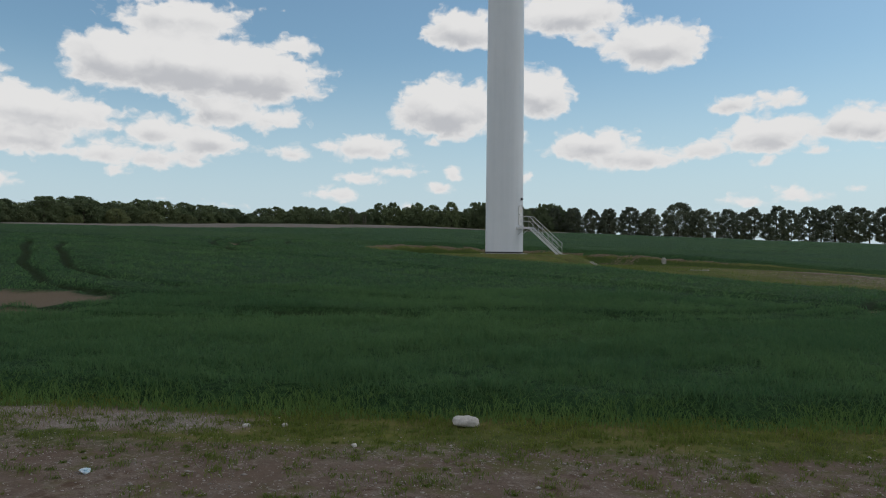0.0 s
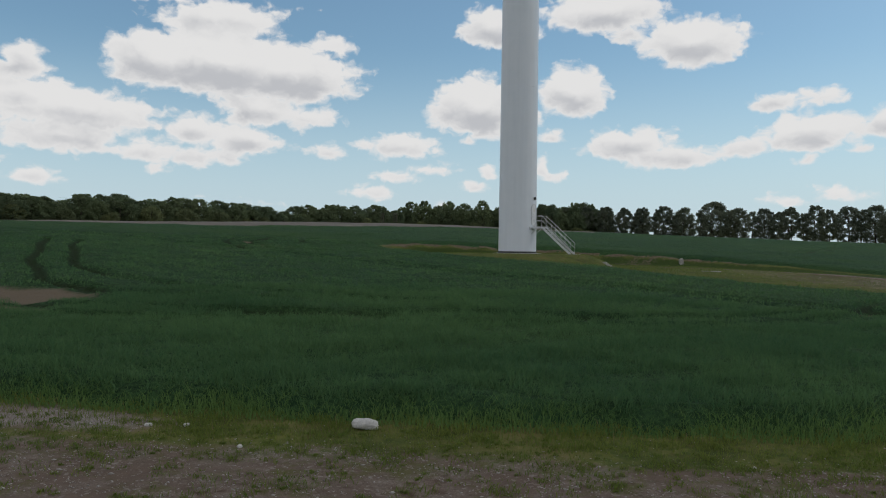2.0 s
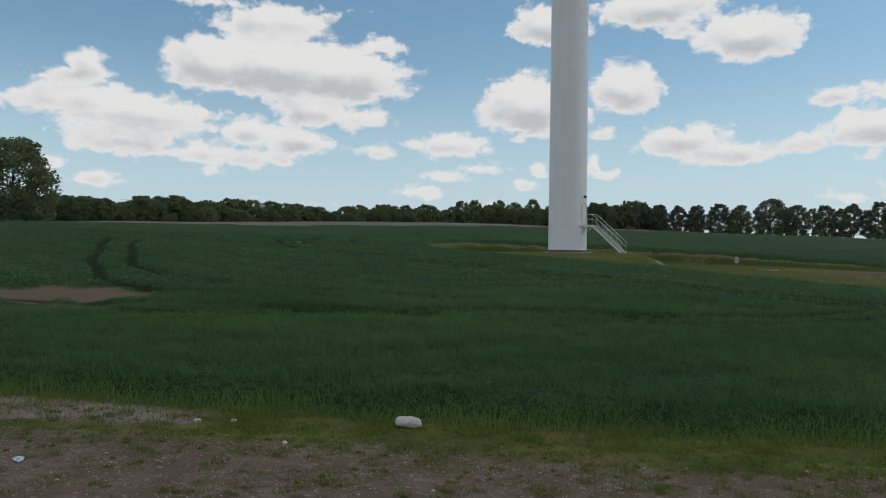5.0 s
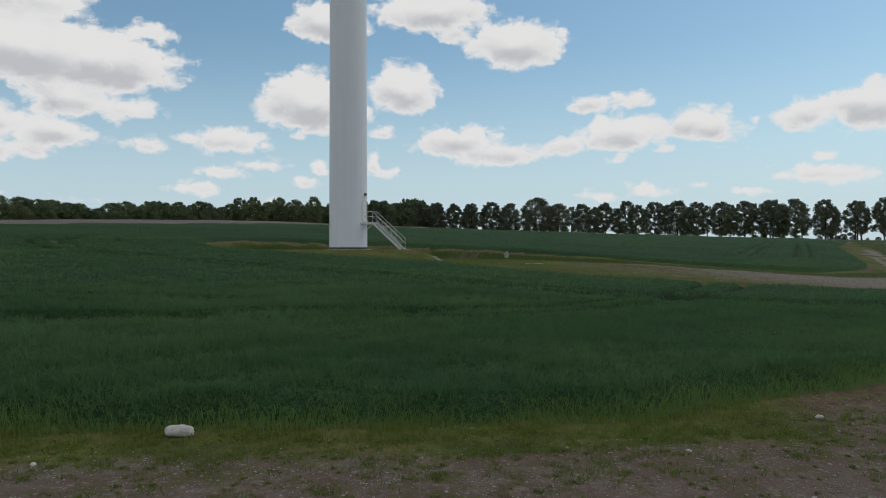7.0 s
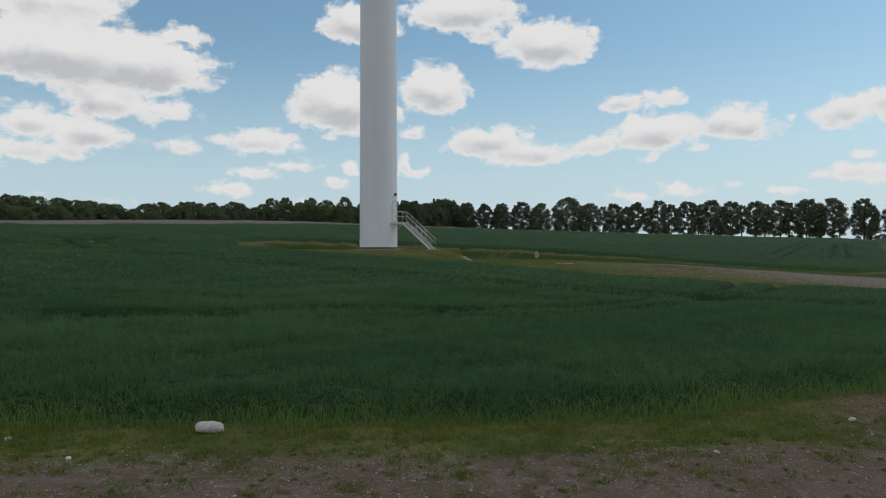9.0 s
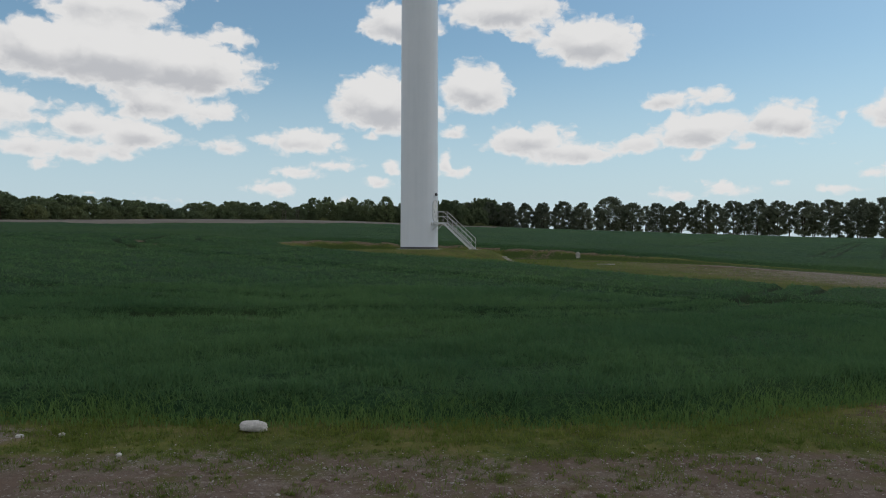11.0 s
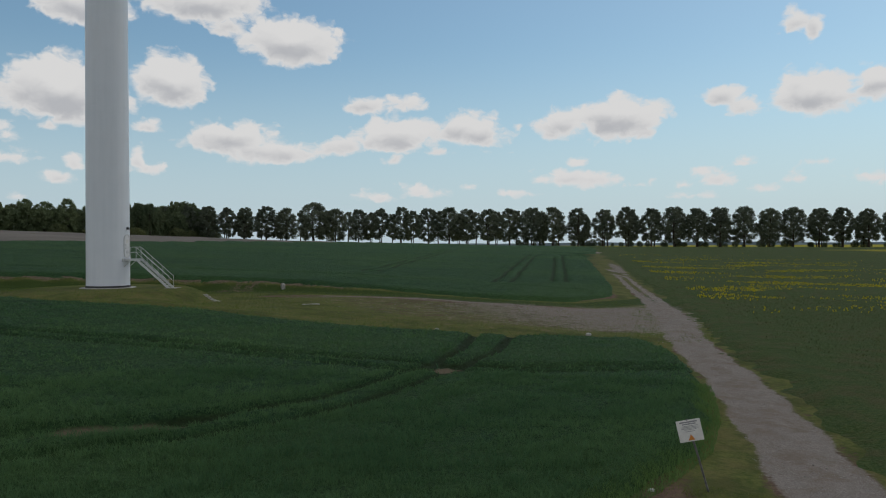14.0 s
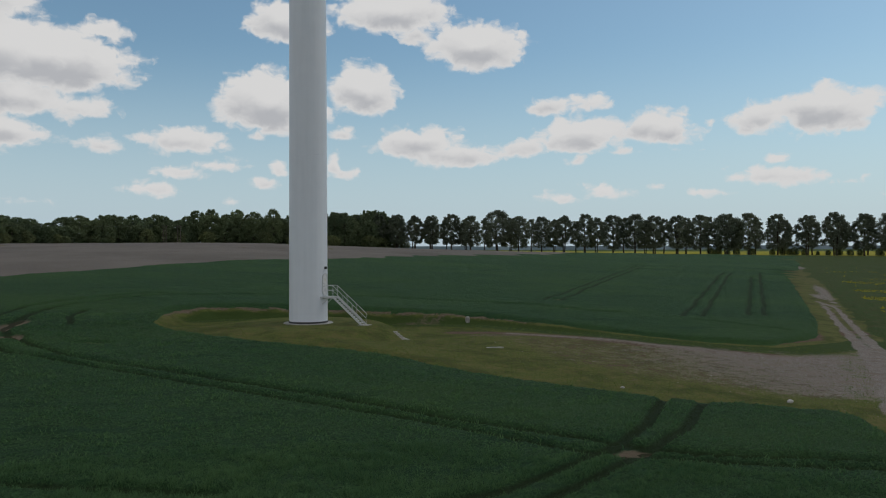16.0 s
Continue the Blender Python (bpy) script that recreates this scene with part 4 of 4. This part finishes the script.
def wall_ring(outer, inner, off):
    bm = bmesh.new()
    n = len(outer)
    vs = [[bm.verts.new(on_wall(s, z, o)) for s, z in ol] for ol, o in ((outer, 0.0), (outer, off), (inner, off), (inner, 0.0))]
    for a, b in zip(vs, vs[1:]):
        for k in range(n):
            bm.faces.new((a[k], a[(k + 1) % n], b[(k + 1) % n], b[k]))
    return bm


door = part("door", wall_plate(oval(0.74, 2.62, 4.66), 0.0, 0.03), M_DOOR, tower, "pale grey round-topped steel door, closed")
part("door_frame", wall_ring(oval(0.92, 2.53, 4.75), oval(0.76, 2.61, 4.67), 0.07), M_STEEL, tower, "raised grey door surround")
part("handle", rod([on_wall(-0.26, 3.45, 0.03), on_wall(-0.26, 3.45, 0.09), on_wall(-0.26, 3.75, 0.09), on_wall(-0.26, 3.75, 0.03)], 0.016), M_DARK, door, "dark door handle")
part("vent", wall_plate(oval(0.34, 2.90, 3.30), 0.032, 0.05), M_STEEL, door, "round-cornered louvre in the door")
part("notice", wall_plate([(-0.16, 3.95), (-0.16, 4.25), (0.16, 4.25), (0.16, 3.95)][::-1], 0.032, 0.038), M_SIGN, door, "white notice plate")
lamp = part("door_lamp", box((0.16, 0.30, 0.22), pose(*on_wall(0.0, 5.28, 0.12), 0, 0, yaw_door), 0.03), M_DARK, tower, "dark lamp housing over the door")
part("lamp_arm", box((0.22, 0.06, 0.06), pose(*on_wall(0.0, 5.40, 0.08), 0, 0, yaw_door), 0.01), M_DARK, lamp)
part("cable_box", box((0.10, 0.14, 0.3), pose(*on_wall(-0.62, 2.35, 0.05), 0, 0, yaw_door), 0.015), M_STEEL, tower)

stair = tagged(thing("stair"), "galvanised steel open-tread stair with railings leading to the tower door", "stair")
PLAT, FOOT, RUN0, RUN1, W = 2.50, -0.16, 3.05, 6.25, 0.86


def at(d, s, z):
    return D * d + S * s + Vector((0, 0, z))


rotz = pose(0, 0, 0, 0, 0, yaw_door)
part("platform", box((RUN0 - 1.86, W, 0.05), Matrix.Translation(at((RUN0 + 1.86) / 2, 0, PLAT - 0.025)) @ rotz, 0.008), M_GRATE, stair, "grating landing")
for s in (-W / 2, W / 2):
    part("landing_beam", box((RUN0 - 1.88, 0.05, 0.14), Matrix.Translation(at((RUN0 + 1.88) / 2, s, PLAT - 0.12)) @ rotz, 0.006), M_STEEL, stair)
    part("bracket", rod([at(1.86, s, PLAT - 0.75), at(2.6, s, PLAT - 0.15)], 0.03), M_STEEL, stair)
slope = math.degrees(math.atan2(PLAT - FOOT, RUN1 - RUN0))
length = math.hypot(PLAT - FOOT, RUN1 - RUN0)
for s in (-W / 2, W / 2):
    mid = at((RUN0 + RUN1) / 2, s, (PLAT + FOOT) / 2 - 0.06)
    part("stringer", box((length, 0.035, 0.20), Matrix.Translation(mid) @ rotz @ pose(0, 0, 0, 0, slope, 0), 0.006), M_STEEL, stair)
STEPS = 14
tread_me = None
for k in range(1, STEPS):
    z = FOOT + (PLAT - FOOT) * (1 - k / STEPS)
    d = RUN0 + (RUN1 - RUN0) * (k - 0.3) / STEPS
    if tread_me is None:
        ob = part("tread", box((0.26, W - 0.04, 0.035), rotz, 0.006), M_GRATE, stair)
        tread_me = ob.data
    else:
        ob = new("tread", tread_me)
        ob.parent = stair
    ob.location = at(d, 0, z)
for s in (-W / 2, W / 2):
    up = Vector((0, 0, 1.06))
    a, b, e = at(2.0 if s > 0 else 2.25, s, PLAT), at(RUN0, s, PLAT), at(RUN1, s, FOOT)
    part("handrail", rod([a, a + up, b + up, e + up, e], 0.024), M_STEEL, stair, "round steel handrail")
    part("midrail", rod([a + up * 0.55, b + up * 0.55, e + up * 0.55], 0.017), M_STEEL, stair)
    for d in (0.0, 0.34, 0.67):
        q = b + (e - b) * d
        part("post", rod([q, q + up], 0.02), M_STEEL, stair)
    part("foot_plate", box((0.2, 0.12, 0.03), Matrix.Translation(e + Vector((0, 0, -0.02))) @ rotz, 0.005), M_STEEL, stair)
part("landing_slab", box((1.0, 1.2, 0.14), Matrix.Translation(at(6.35, 0, FOOT - 0.08)) @ rotz, 0.02), M_CONCRETE, stair, "concrete slab under the stair foot")


def lie(x, y):
    return float(land(np.array([float(x)]), np.array([float(y)]))[0])


# concrete steps let into the bank
steps = tagged(thing("bank_steps"), "short flight of pale concrete steps set in the grassy bank", "steps")
for k in range(6):
    x, y = 8.15 + 0.17 * k, -3.6 - 0.5 * k
    part("step", box((0.75, 0.36, 0.14), pose(x, y, lie(x, y) - 0.03, 0, 0, -14), 0.02), M_CONCRETE, steps)

marker = tagged(thing("concrete_marker"), "small pale concrete cable marker beside the bank", "marker post")
mx, my = 17.6, 6.9
mz = lie(mx, my)
part("shaft", box((0.42, 0.36, 0.62), pose(mx, my, mz + 0.17, 0, 0, 12), 0.05), M_CONCRETE, marker)
part("cap", box((0.28, 0.24, 0.14), pose(mx, my, mz + 0.53, 0, 0, 12), 0.05), M_CONCRETE, marker)
slab = part("concrete_slab", box((1.5, 0.40, 0.09), pose(15.9, -13.2, lie(15.9, -13.2) - 0.01, 0, 0, 4), 0.02), M_CONCRETE)
tagged(slab, "flat pale concrete slab lying in the yard grass", "slab")


def rock(name, size, m, material, seed, label, category):
    bm = bmesh.new()
    bmesh.ops.create_icosphere(bm, subdivisions=4, radius=1.0)
    for v in bm.verts:
        p = v.co.copy()
        q = p + Vector((seed * 7.1, seed * 3.3, 0))
        k = 1 + 0.13 * noise.noise(q * 1.1) + 0.08 * noise.noise(q * 3.1) + 0.03 * noise.noise(q * 8.0)
        p = Vector([math.copysign(abs(c) ** 0.92, c) for c in p]) * k
        if p.z < -0.55:
            p.z = -0.55 + 0.2 * (p.z + 0.55)
        v.co = Vector((p.x * size[0], p.y * size[1], p.z * size[2]))
    ob = part(name, bm, material, smooth=True)
    ob.matrix_world = m
    return tagged(ob, label, category)


rock("boulder", (0.215, 0.15, 0.10), pose(-2.31, -65.9, lie(-2.31, -65.9) + 0.07, 0, 5, 6), M_STONE, 1, "rounded pale grey boulder at the edge of the wheat", "boulder")
for k, (x, y, s) in enumerate([(8.4, -65.6, 0.055), (-5.8, -66.3, 0.05), (-5.2, -66.2, 0.045), (5.2, -67.4, 0.035), (13.3, -61.6, 0.07), (30.2, -33.6, 0.17), (12.0, -64.8, 0.06), (-3.9, -67.3, 0.04), (21.0, -28.8, 0.11)]):
    rock("stone", (s * 1.3, s, s * 0.75), pose(x, y, lie(x, y) + s * 0.3, 0, 0, 40 * k), M_STONE, 3 + k, "small pale field stone lying on the ground", "stone")["group"] = "stones by the field"

scrap = tagged(thing("litter"), "crumpled white and blue plastic scrap on the gravel", "litter")
bm = bmesh.new()
bmesh.ops.create_icosphere(bm, subdivisions=3, radius=0.06)
for v in bm.verts:
    v.co *= 1 + 0.6 * noise.noise(v.co * 22)
    v.co.z *= 0.55
sx, sy = -7.05, -68.9
ob = part("wrapper", bm, M_SCRAP, scrap)
ob.location = (sx, sy, lie(sx, sy) + 0.03)

# warning sign, its post leaning
sign = tagged(thing("warning_sign"), "white warning board on a leaning dark post in the grass", "sign")
foot, head = Vector((14.75, -62.15, lie(14.75, -62.15))), Vector((13.80, -62.38, -0.75))
part("post", rod([foot - Vector((0, 0, 0.1)), foot.lerp(head, 0.5), head], 0.028), M_POST, sign, "dark leaning post")
centre = Vector((13.84, -62.46, -1.02))
facing = look(centre, (0.4, -78.1, 1.6)) @ pose(0, 0, 0, 0, 180, 0) @ pose(0, 0, 0, 0, 0, 13)
board = part("board", box((0.60, 0.54, 0.02), facing, 0.006), M_SIGN, sign, "white enamelled board with small print")
for k, (w, y, h) in enumerate([(0.44, 0.215, 0.035), (0.34, 0.165, 0.028), (0.40, 0.115, 0.012), (0.38, 0.085, 0.012), (0.42, 0.055, 0.012), (0.30, 0.025, 0.012), (0.24, -0.02, 0.012)]):
    part("print_bar", box((w, h, 0.002), facing @ pose(0.01 * (k % 3), y, 0.0115)), M_INK, board)
bm = bmesh.new()
tri = [bm.verts.new(facing @ Vector(p)) for p in ((-0.085, -0.24, 0.0125), (0.085, -0.24, 0.0125), (0.0, -0.09, 0.0125))]
low = [bm.verts.new(facing @ Vector(p)) for p in ((-0.085, -0.24, 0.010), (0.085, -0.24, 0.010), (0.0, -0.09, 0.010))]
bm.faces.new(tri)
for k in range(3):
    bm.faces.new((low[k], low[(k + 1) % 3], tri[(k + 1) % 3], tri[k]))
part("warning_triangle", bm, M_WARN, board, "orange warning triangle")


# ---- trees ----
def tree(name, seed, height, width, crown_from, leaves, leaf_size, material, label, category, stems=1, sparse=0.0):
    """A tapered trunk with limbs, and a crown of leaf clumps on boughs. Built at the origin."""
    r = random.Random(seed)
    root = tagged(thing(name), label, category)
    bm = bmesh.new()

    def limb(a, b, r0, r1, sides=6):
        a, b = Vector(a), Vector(b)
        q = (b - a).to_track_quat("Z", "Y")
        lo, hi = [], []
        for k in range(sides):
            c_, s_ = math.cos(k / sides * 6.2832), math.sin(k / sides * 6.2832)
            lo.append(bm.verts.new(a + q @ Vector((c_ * r0, s_ * r0, 0))))
            hi.append(bm.verts.new(b + q @ Vector((c_ * r1, s_ * r1, 0))))
        for k in range(sides):
            bm.faces.new((lo[k], lo[(k + 1) % sides], hi[(k + 1) % sides], hi[k]))

    tips = []
    for s in range(stems):
        x0 = (s - (stems - 1) / 2) * 0.9
        pts, x, y = [], x0, 0.0
        for k in range(6):
            pts.append(Vector((x, y, height * 0.88 * k / 5)))
            x += r.uniform(-0.25, 0.25) + 0.15 * x0
            y += r.uniform(-0.25, 0.25)
        thick = height * 0.018 / stems ** 0.4
        for k in range(5):
            limb(pts[k], pts[k + 1], thick * (1.15 - 0.2 * k), thick * (0.95 - 0.2 * k))
        boughs = 16 // stems + 4
        for k in range(boughs):
            f = crown_from + (0.95 - crown_from) * (k + r.random()) / boughs
            base = pts[min(4, int(f * 5 / 0.9))].lerp(pts[min(5, int(f * 5 / 0.9) + 1)], 0.5)
            base.z = height * f * 0.85
            ang = k * 2.4 + r.random()
            shape = math.sin(math.pi * min(1.0, max(0.08, (f - crown_from + 0.16) / (1.12 - crown_from)))) ** 0.55
            reach = width / 2 * shape * r.uniform(0.62, 1.0)
            tip = Vector((base.x + math.cos(ang) * reach, base.y + math.sin(ang) * reach, base.z + reach * r.uniform(0.05, 0.45)))
            limb(base, tip, thick * 0.35, thick * 0.1, 4)
            tips.append((base, tip, reach))
    part("trunk", bm, M_BARK, root, "dark bark")
    blobs = []
    z0 = height * crown_from
    count = int(46 + width * 2.6)
    for k in range(count):
        f = (k + r.random()) / count
        env = width / 2 * math.sqrt(max(0.03, 1 - ((f - 0.40) / (0.62 if f > 0.40 else 0.52)) ** 2))
        ang, out_r = k * 2.39996 + r.uniform(-0.4, 0.4), env * (0.25 + 0.62 * r.random() ** 0.5)
        if r.random() < sparse * (1.3 - f):
            continue
        rad = (0.085 + 0.055 * r.random()) * width * (0.8 if f > 0.85 else 1.0)
        blobs.append((Vector((math.cos(ang) * out_r, math.sin(ang) * out_r, z0 + (height - z0) * f - rad * 0.6 * f)), rad))
    g = np.random.default_rng(seed)
    per = max(1, leaves // max(1, len(blobs)))
    allp = []
    for p, rad in blobs:
        d = g.normal(size=(per, 3))
        d /= np.linalg.norm(d, axis=1)[:, None]
        d *= (g.random((per, 1)) ** 0.45) * rad * np.array([1.0, 1.0, 0.82])
        allp.append(d + np.array(p))
    ctr = np.concatenate(allp)
    ctr[:, 2] = np.minimum(ctr[:, 2], height * (0.985 + 0.015 * g.random(len(ctr))))
    m = len(ctr)
    u = g.normal(size=(m, 3))
    u /= np.linalg.norm(u, axis=1)[:, None]
    v = np.cross(u, g.normal(size=(m, 3)))
    v /= np.linalg.norm(v, axis=1)[:, None]
    sz = leaf_size * (0.6 + 0.8 * g.random((m, 1)))
    quad = np.stack([ctr - u * sz, ctr + v * sz * 0.6, ctr + u * sz, ctr - v * sz * 0.6], 1).reshape(-1, 3)
    me = mesh_of("crown", quad, np.arange(m * 4).reshape(-1, 4))
    me.materials.append(material)
    ob = new("crown", me)
    ob.parent = root
    return root


def plant(proto, x, y, scale, turn, sink=0.1, wide=1.0):
    ob = copy_thing(proto, Matrix.Translation((x, y, lie(x, y) - sink)) @ pose(0, 0, 0, 0, 0, turn))
    ob.scale = (scale * wide, scale * wide, scale)
    return ob


limes = [tree("lime_tree", 11 + k, 20.0, w, lo, 9500 if w < 15 else 14000, 0.29, M_LIME, "tall dark lime tree in the avenue, bare lower trunk", "tree", st, sp)
         for k, (w, lo, st, sp) in enumerate([(12.5, 0.15, 1, 0.10), (11.5, 0.17, 2, 0.15), (13, 0.13, 1, 0.08), (11.5, 0.19, 2, 0.18), (15.5, 0.14, 2, 0.08)])]
wisps = [tree("lime_tree", 31 + k, 20.0, 9.5, 0.26, 3000, 0.32, M_LIME, "thin-crowned lime tree in the avenue", "tree", 1, 0.35) for k in range(2)]
oaks = [tree("wood_tree", 51 + k, 14.0, w, 0.04, 5600, 0.31, M_OAK, "leafy broadleaf tree at the wood's edge", "tree", 1, 0.0) for k, w in enumerate((11, 12.5, 9.5, 11.5))]
big_oak = tree("field_oak", 71, 20.0, 19.0, 0.06, 9000, 0.40, M_OAK, "broad dark green oak standing by the field", "tree")

rr = random.Random(5)
ROW = radians(31)
STATIONS = [-114, -100, -84, -70, -57, -45, -31, -18, 0, 14, 29, 43, 56, 73, 86, 97, 110, 123, 137, 149, 164, 179, 193, 207, 220, 233, 246, 260, 274, 287, 302, 314, 328, 342, 356, 371]
for k, s in enumerate(STATIONS):
    x, y = 117 + s * math.cos(ROW), 400 - s * math.sin(ROW)
    size = 1.16 + 0.05 * rr.uniform(-1, 1)
    if s == 0:
        size = 1.32
    ob = plant(limes[4 if s in (0, 137) else rr.randrange(4)], x, y, size, rr.uniform(0, 360), 0.2, 1.15 + 0.07 * rr.uniform(-1, 1))
    ob["group"] = "lime avenue"
    # the far side of the avenue
    x2, y2 = x + 7.5 + 9 * math.sin(ROW), y + 5 + 9 * math.cos(ROW)
    ob = plant(wisps[k % 2] if k % 2 else limes[3], x2, y2, 1.08 + 0.07 * rr.uniform(-1, 1), rr.uniform(0, 360), 0.2, 1.0)
    ob["group"] = "lime avenue"

# woods behind the ploughed rise: from the west round to the avenue
EDGE = [(-205, 95), (-190, 160), (-172, 225), (-150, 300), (-115, 365), (-60, 408), (-20, 420), (25, 430), (62, 455)]
for row, (back, step) in enumerate(((0, 9.0), (9, 9.0), (20, 10.0))):
    carry = 0.0
    for (ax, ay), (bx, by) in zip(EDGE, EDGE[1:]):
        seg = math.hypot(bx - ax, by - ay)
        nx, ny = -(by - ay) / seg, (bx - ax) / seg
        d = carry
        while d < seg:
            x = ax + (bx - ax) * d / seg + nx * (back + rr.uniform(-4, 4))
            y = ay + (by - ay) * d / seg + ny * (back + rr.uniform(-4, 4))
            a = math.degrees(math.atan2(x, y + 78))
            dist = math.hypot(x, y + 78)
            rise = np.interp(a, [-50, -38, -33, -28, -22, -17, -13, -9, -5, -1, 3, 8], [3.4, 3.3, 3.3, 3.35, 3.1, 2.9, 3.0, 3.25, 3.5, 3.45, 3.3, 3.4])
            tall = dist * math.tan(radians(rise)) + 0.3 - lie(x, y)
            tall = max(6.0, tall * rr.choice((0.68, 0.78, 0.88, 0.94, 1.0, 1.05)))
            ob = plant(oaks[rr.randrange(4)], x, y, tall / 14.0, rr.uniform(0, 360), 0.3, min(1.9, 14.0 / tall * rr.uniform(1.15, 1.55)))
            ob["group"] = "woodland trees"
            d += step * rr.uniform(0.8, 1.2)
        carry = d - seg
# scrub between the trunks along the eastern half of the avenue
for k in range(46):
    s = 120 + k * 5.6 + rr.uniform(-2, 2)
    x, y = 117 + s * math.cos(ROW) + 10 + rr.uniform(0, 6), 400 - s * math.sin(ROW) + 12
    ob = plant(oaks[rr.randrange(4)], x, y, rr.uniform(0.16, 0.34), rr.uniform(0, 360), 0.2, 1.5)
    ob["label"] = "low dark shrub between the avenue trunks"
    ob["category"] = "shrub"
    ob["group"] = "avenue scrub"
# paler scrub in front of the wood
scrub = [tree("shrub", 81 + k, 7.0, 8.5, 0.02, 2600, 0.26, M_SCRUB, "pale green bush in front of the wood", "shrub") for k in range(2)]
for (ax, ay), (bx, by) in zip(EDGE[1:], EDGE[2:]):
    seg = math.hypot(bx - ax, by - ay)
    nx, ny = (by - ay) / seg, -(bx - ax) / seg
    for k in range(int(seg / 14)):
        f = (k + rr.random()) / int(seg / 14)
        x, y = ax + (bx - ax) * f + nx * rr.uniform(5, 9), ay + (by - ay) * f + ny * rr.uniform(5, 9)
        ob = plant(scrub[k % 2], x, y, rr.uniform(0.55, 1.25), rr.uniform(0, 360), 0.3, rr.uniform(0.9, 1.4))
        ob["group"] = "woodland scrub"
big = plant(big_oak, -120, 73, 0.95, 40, 0.3, 1.12)
for ob in limes + wisps + oaks + scrub + [big_oak]:
    for o in [*ob.children_recursive, ob]:
        bpy.data.objects.remove(o)

# power line along the wood
POLES = [(-70.3, 315.6), (-63.7, 316.7)]
for x, y in POLES:
    z = lie(x, y)
    pole = tagged(thing("utility_pole"), "dark timber twin-leg power pole before the wood", "utility pole", "power line poles")
    for off in (-0.65, 0.65):
        part("leg", lathe([(0.17, z - 0.5), (0.15, z + 4), (0.12, z + 8.6)], 8), M_POLE, pole).location = (x + off, y, 0)
    part("crossarm", box((2.6, 0.14, 0.16), pose(x, y, z + 8.2), 0.01), M_POLE, pole)
    part("brace", rod([(x - 0.65, y - 0.16, z + 5.4), (x + 0.65, y - 0.16, z + 7.6)], 0.05), M_POLE, pole)
    for off in (-1.15, 0.0, 1.15):
        part("insulator", lathe([(0.05, z + 8.28), (0.09, z + 8.34), (0.06, z + 8.42), (0.08, z + 8.48), (0.03, z + 8.55)], 8), M_DARK, pole).location = (x + off, y, 0)
for off in (-1.15, 0.0, 1.15):
    x0, y0 = POLES[0][0] + off, POLES[0][1]
    x1, y1 = -168.0, 190.0 + off
    z0, z1 = lie(POLES[0][0], y0) + 8.55, lie(x1, 190.0) + 8.55
    wire = part("power_cable", rod([(x0 + (x1 - x0) * f, y0 + (y1 - y0) * f, z0 + (z1 - z0) * f - 5.2 * f * (1 - f)) for f in np.linspace(0, 1, 13)], 0.018, 5), M_DARK)
    tagged(wire, "thin dark power cable strung before the wood", "cable", "power cables")

# low ridge on the horizon, the distance haze put into its blue-grey colour
M_RIDGE = plain("haze_tinted_wood", (0.16, 0.22, 0.25), (0.20, 0.26, 0.29), 0.004, 1.0, grain=0.02, bump=0.0)
bm = bmesh.new()
prev = None
for k in range(121):
    a = radians(-75 + k * 1.25)
    d = 3900 + 120 * math.sin(k * 0.7)
    h = 4 + 16 * abs(noise.noise(Vector((k * 0.11, 3.0, 0)))) + 5 * abs(noise.noise(Vector((k * 0.5, 8.0, 0))))
    cur = [bm.verts.new((math.sin(a) * r_, math.cos(a) * r_, z)) for r_, z in ((d, -60), (d, h), (d + 250, h - 4), (d + 250, -60))]
    if prev:
        for j in range(3):
            bm.faces.new((prev[j], cur[j], cur[j + 1], prev[j + 1]))
    prev = cur
tagged(part("backdrop", bm, M_RIDGE, smooth=True), "low wooded ridge on the horizon, tinted blue-grey for haze", "hills", kind="structure")
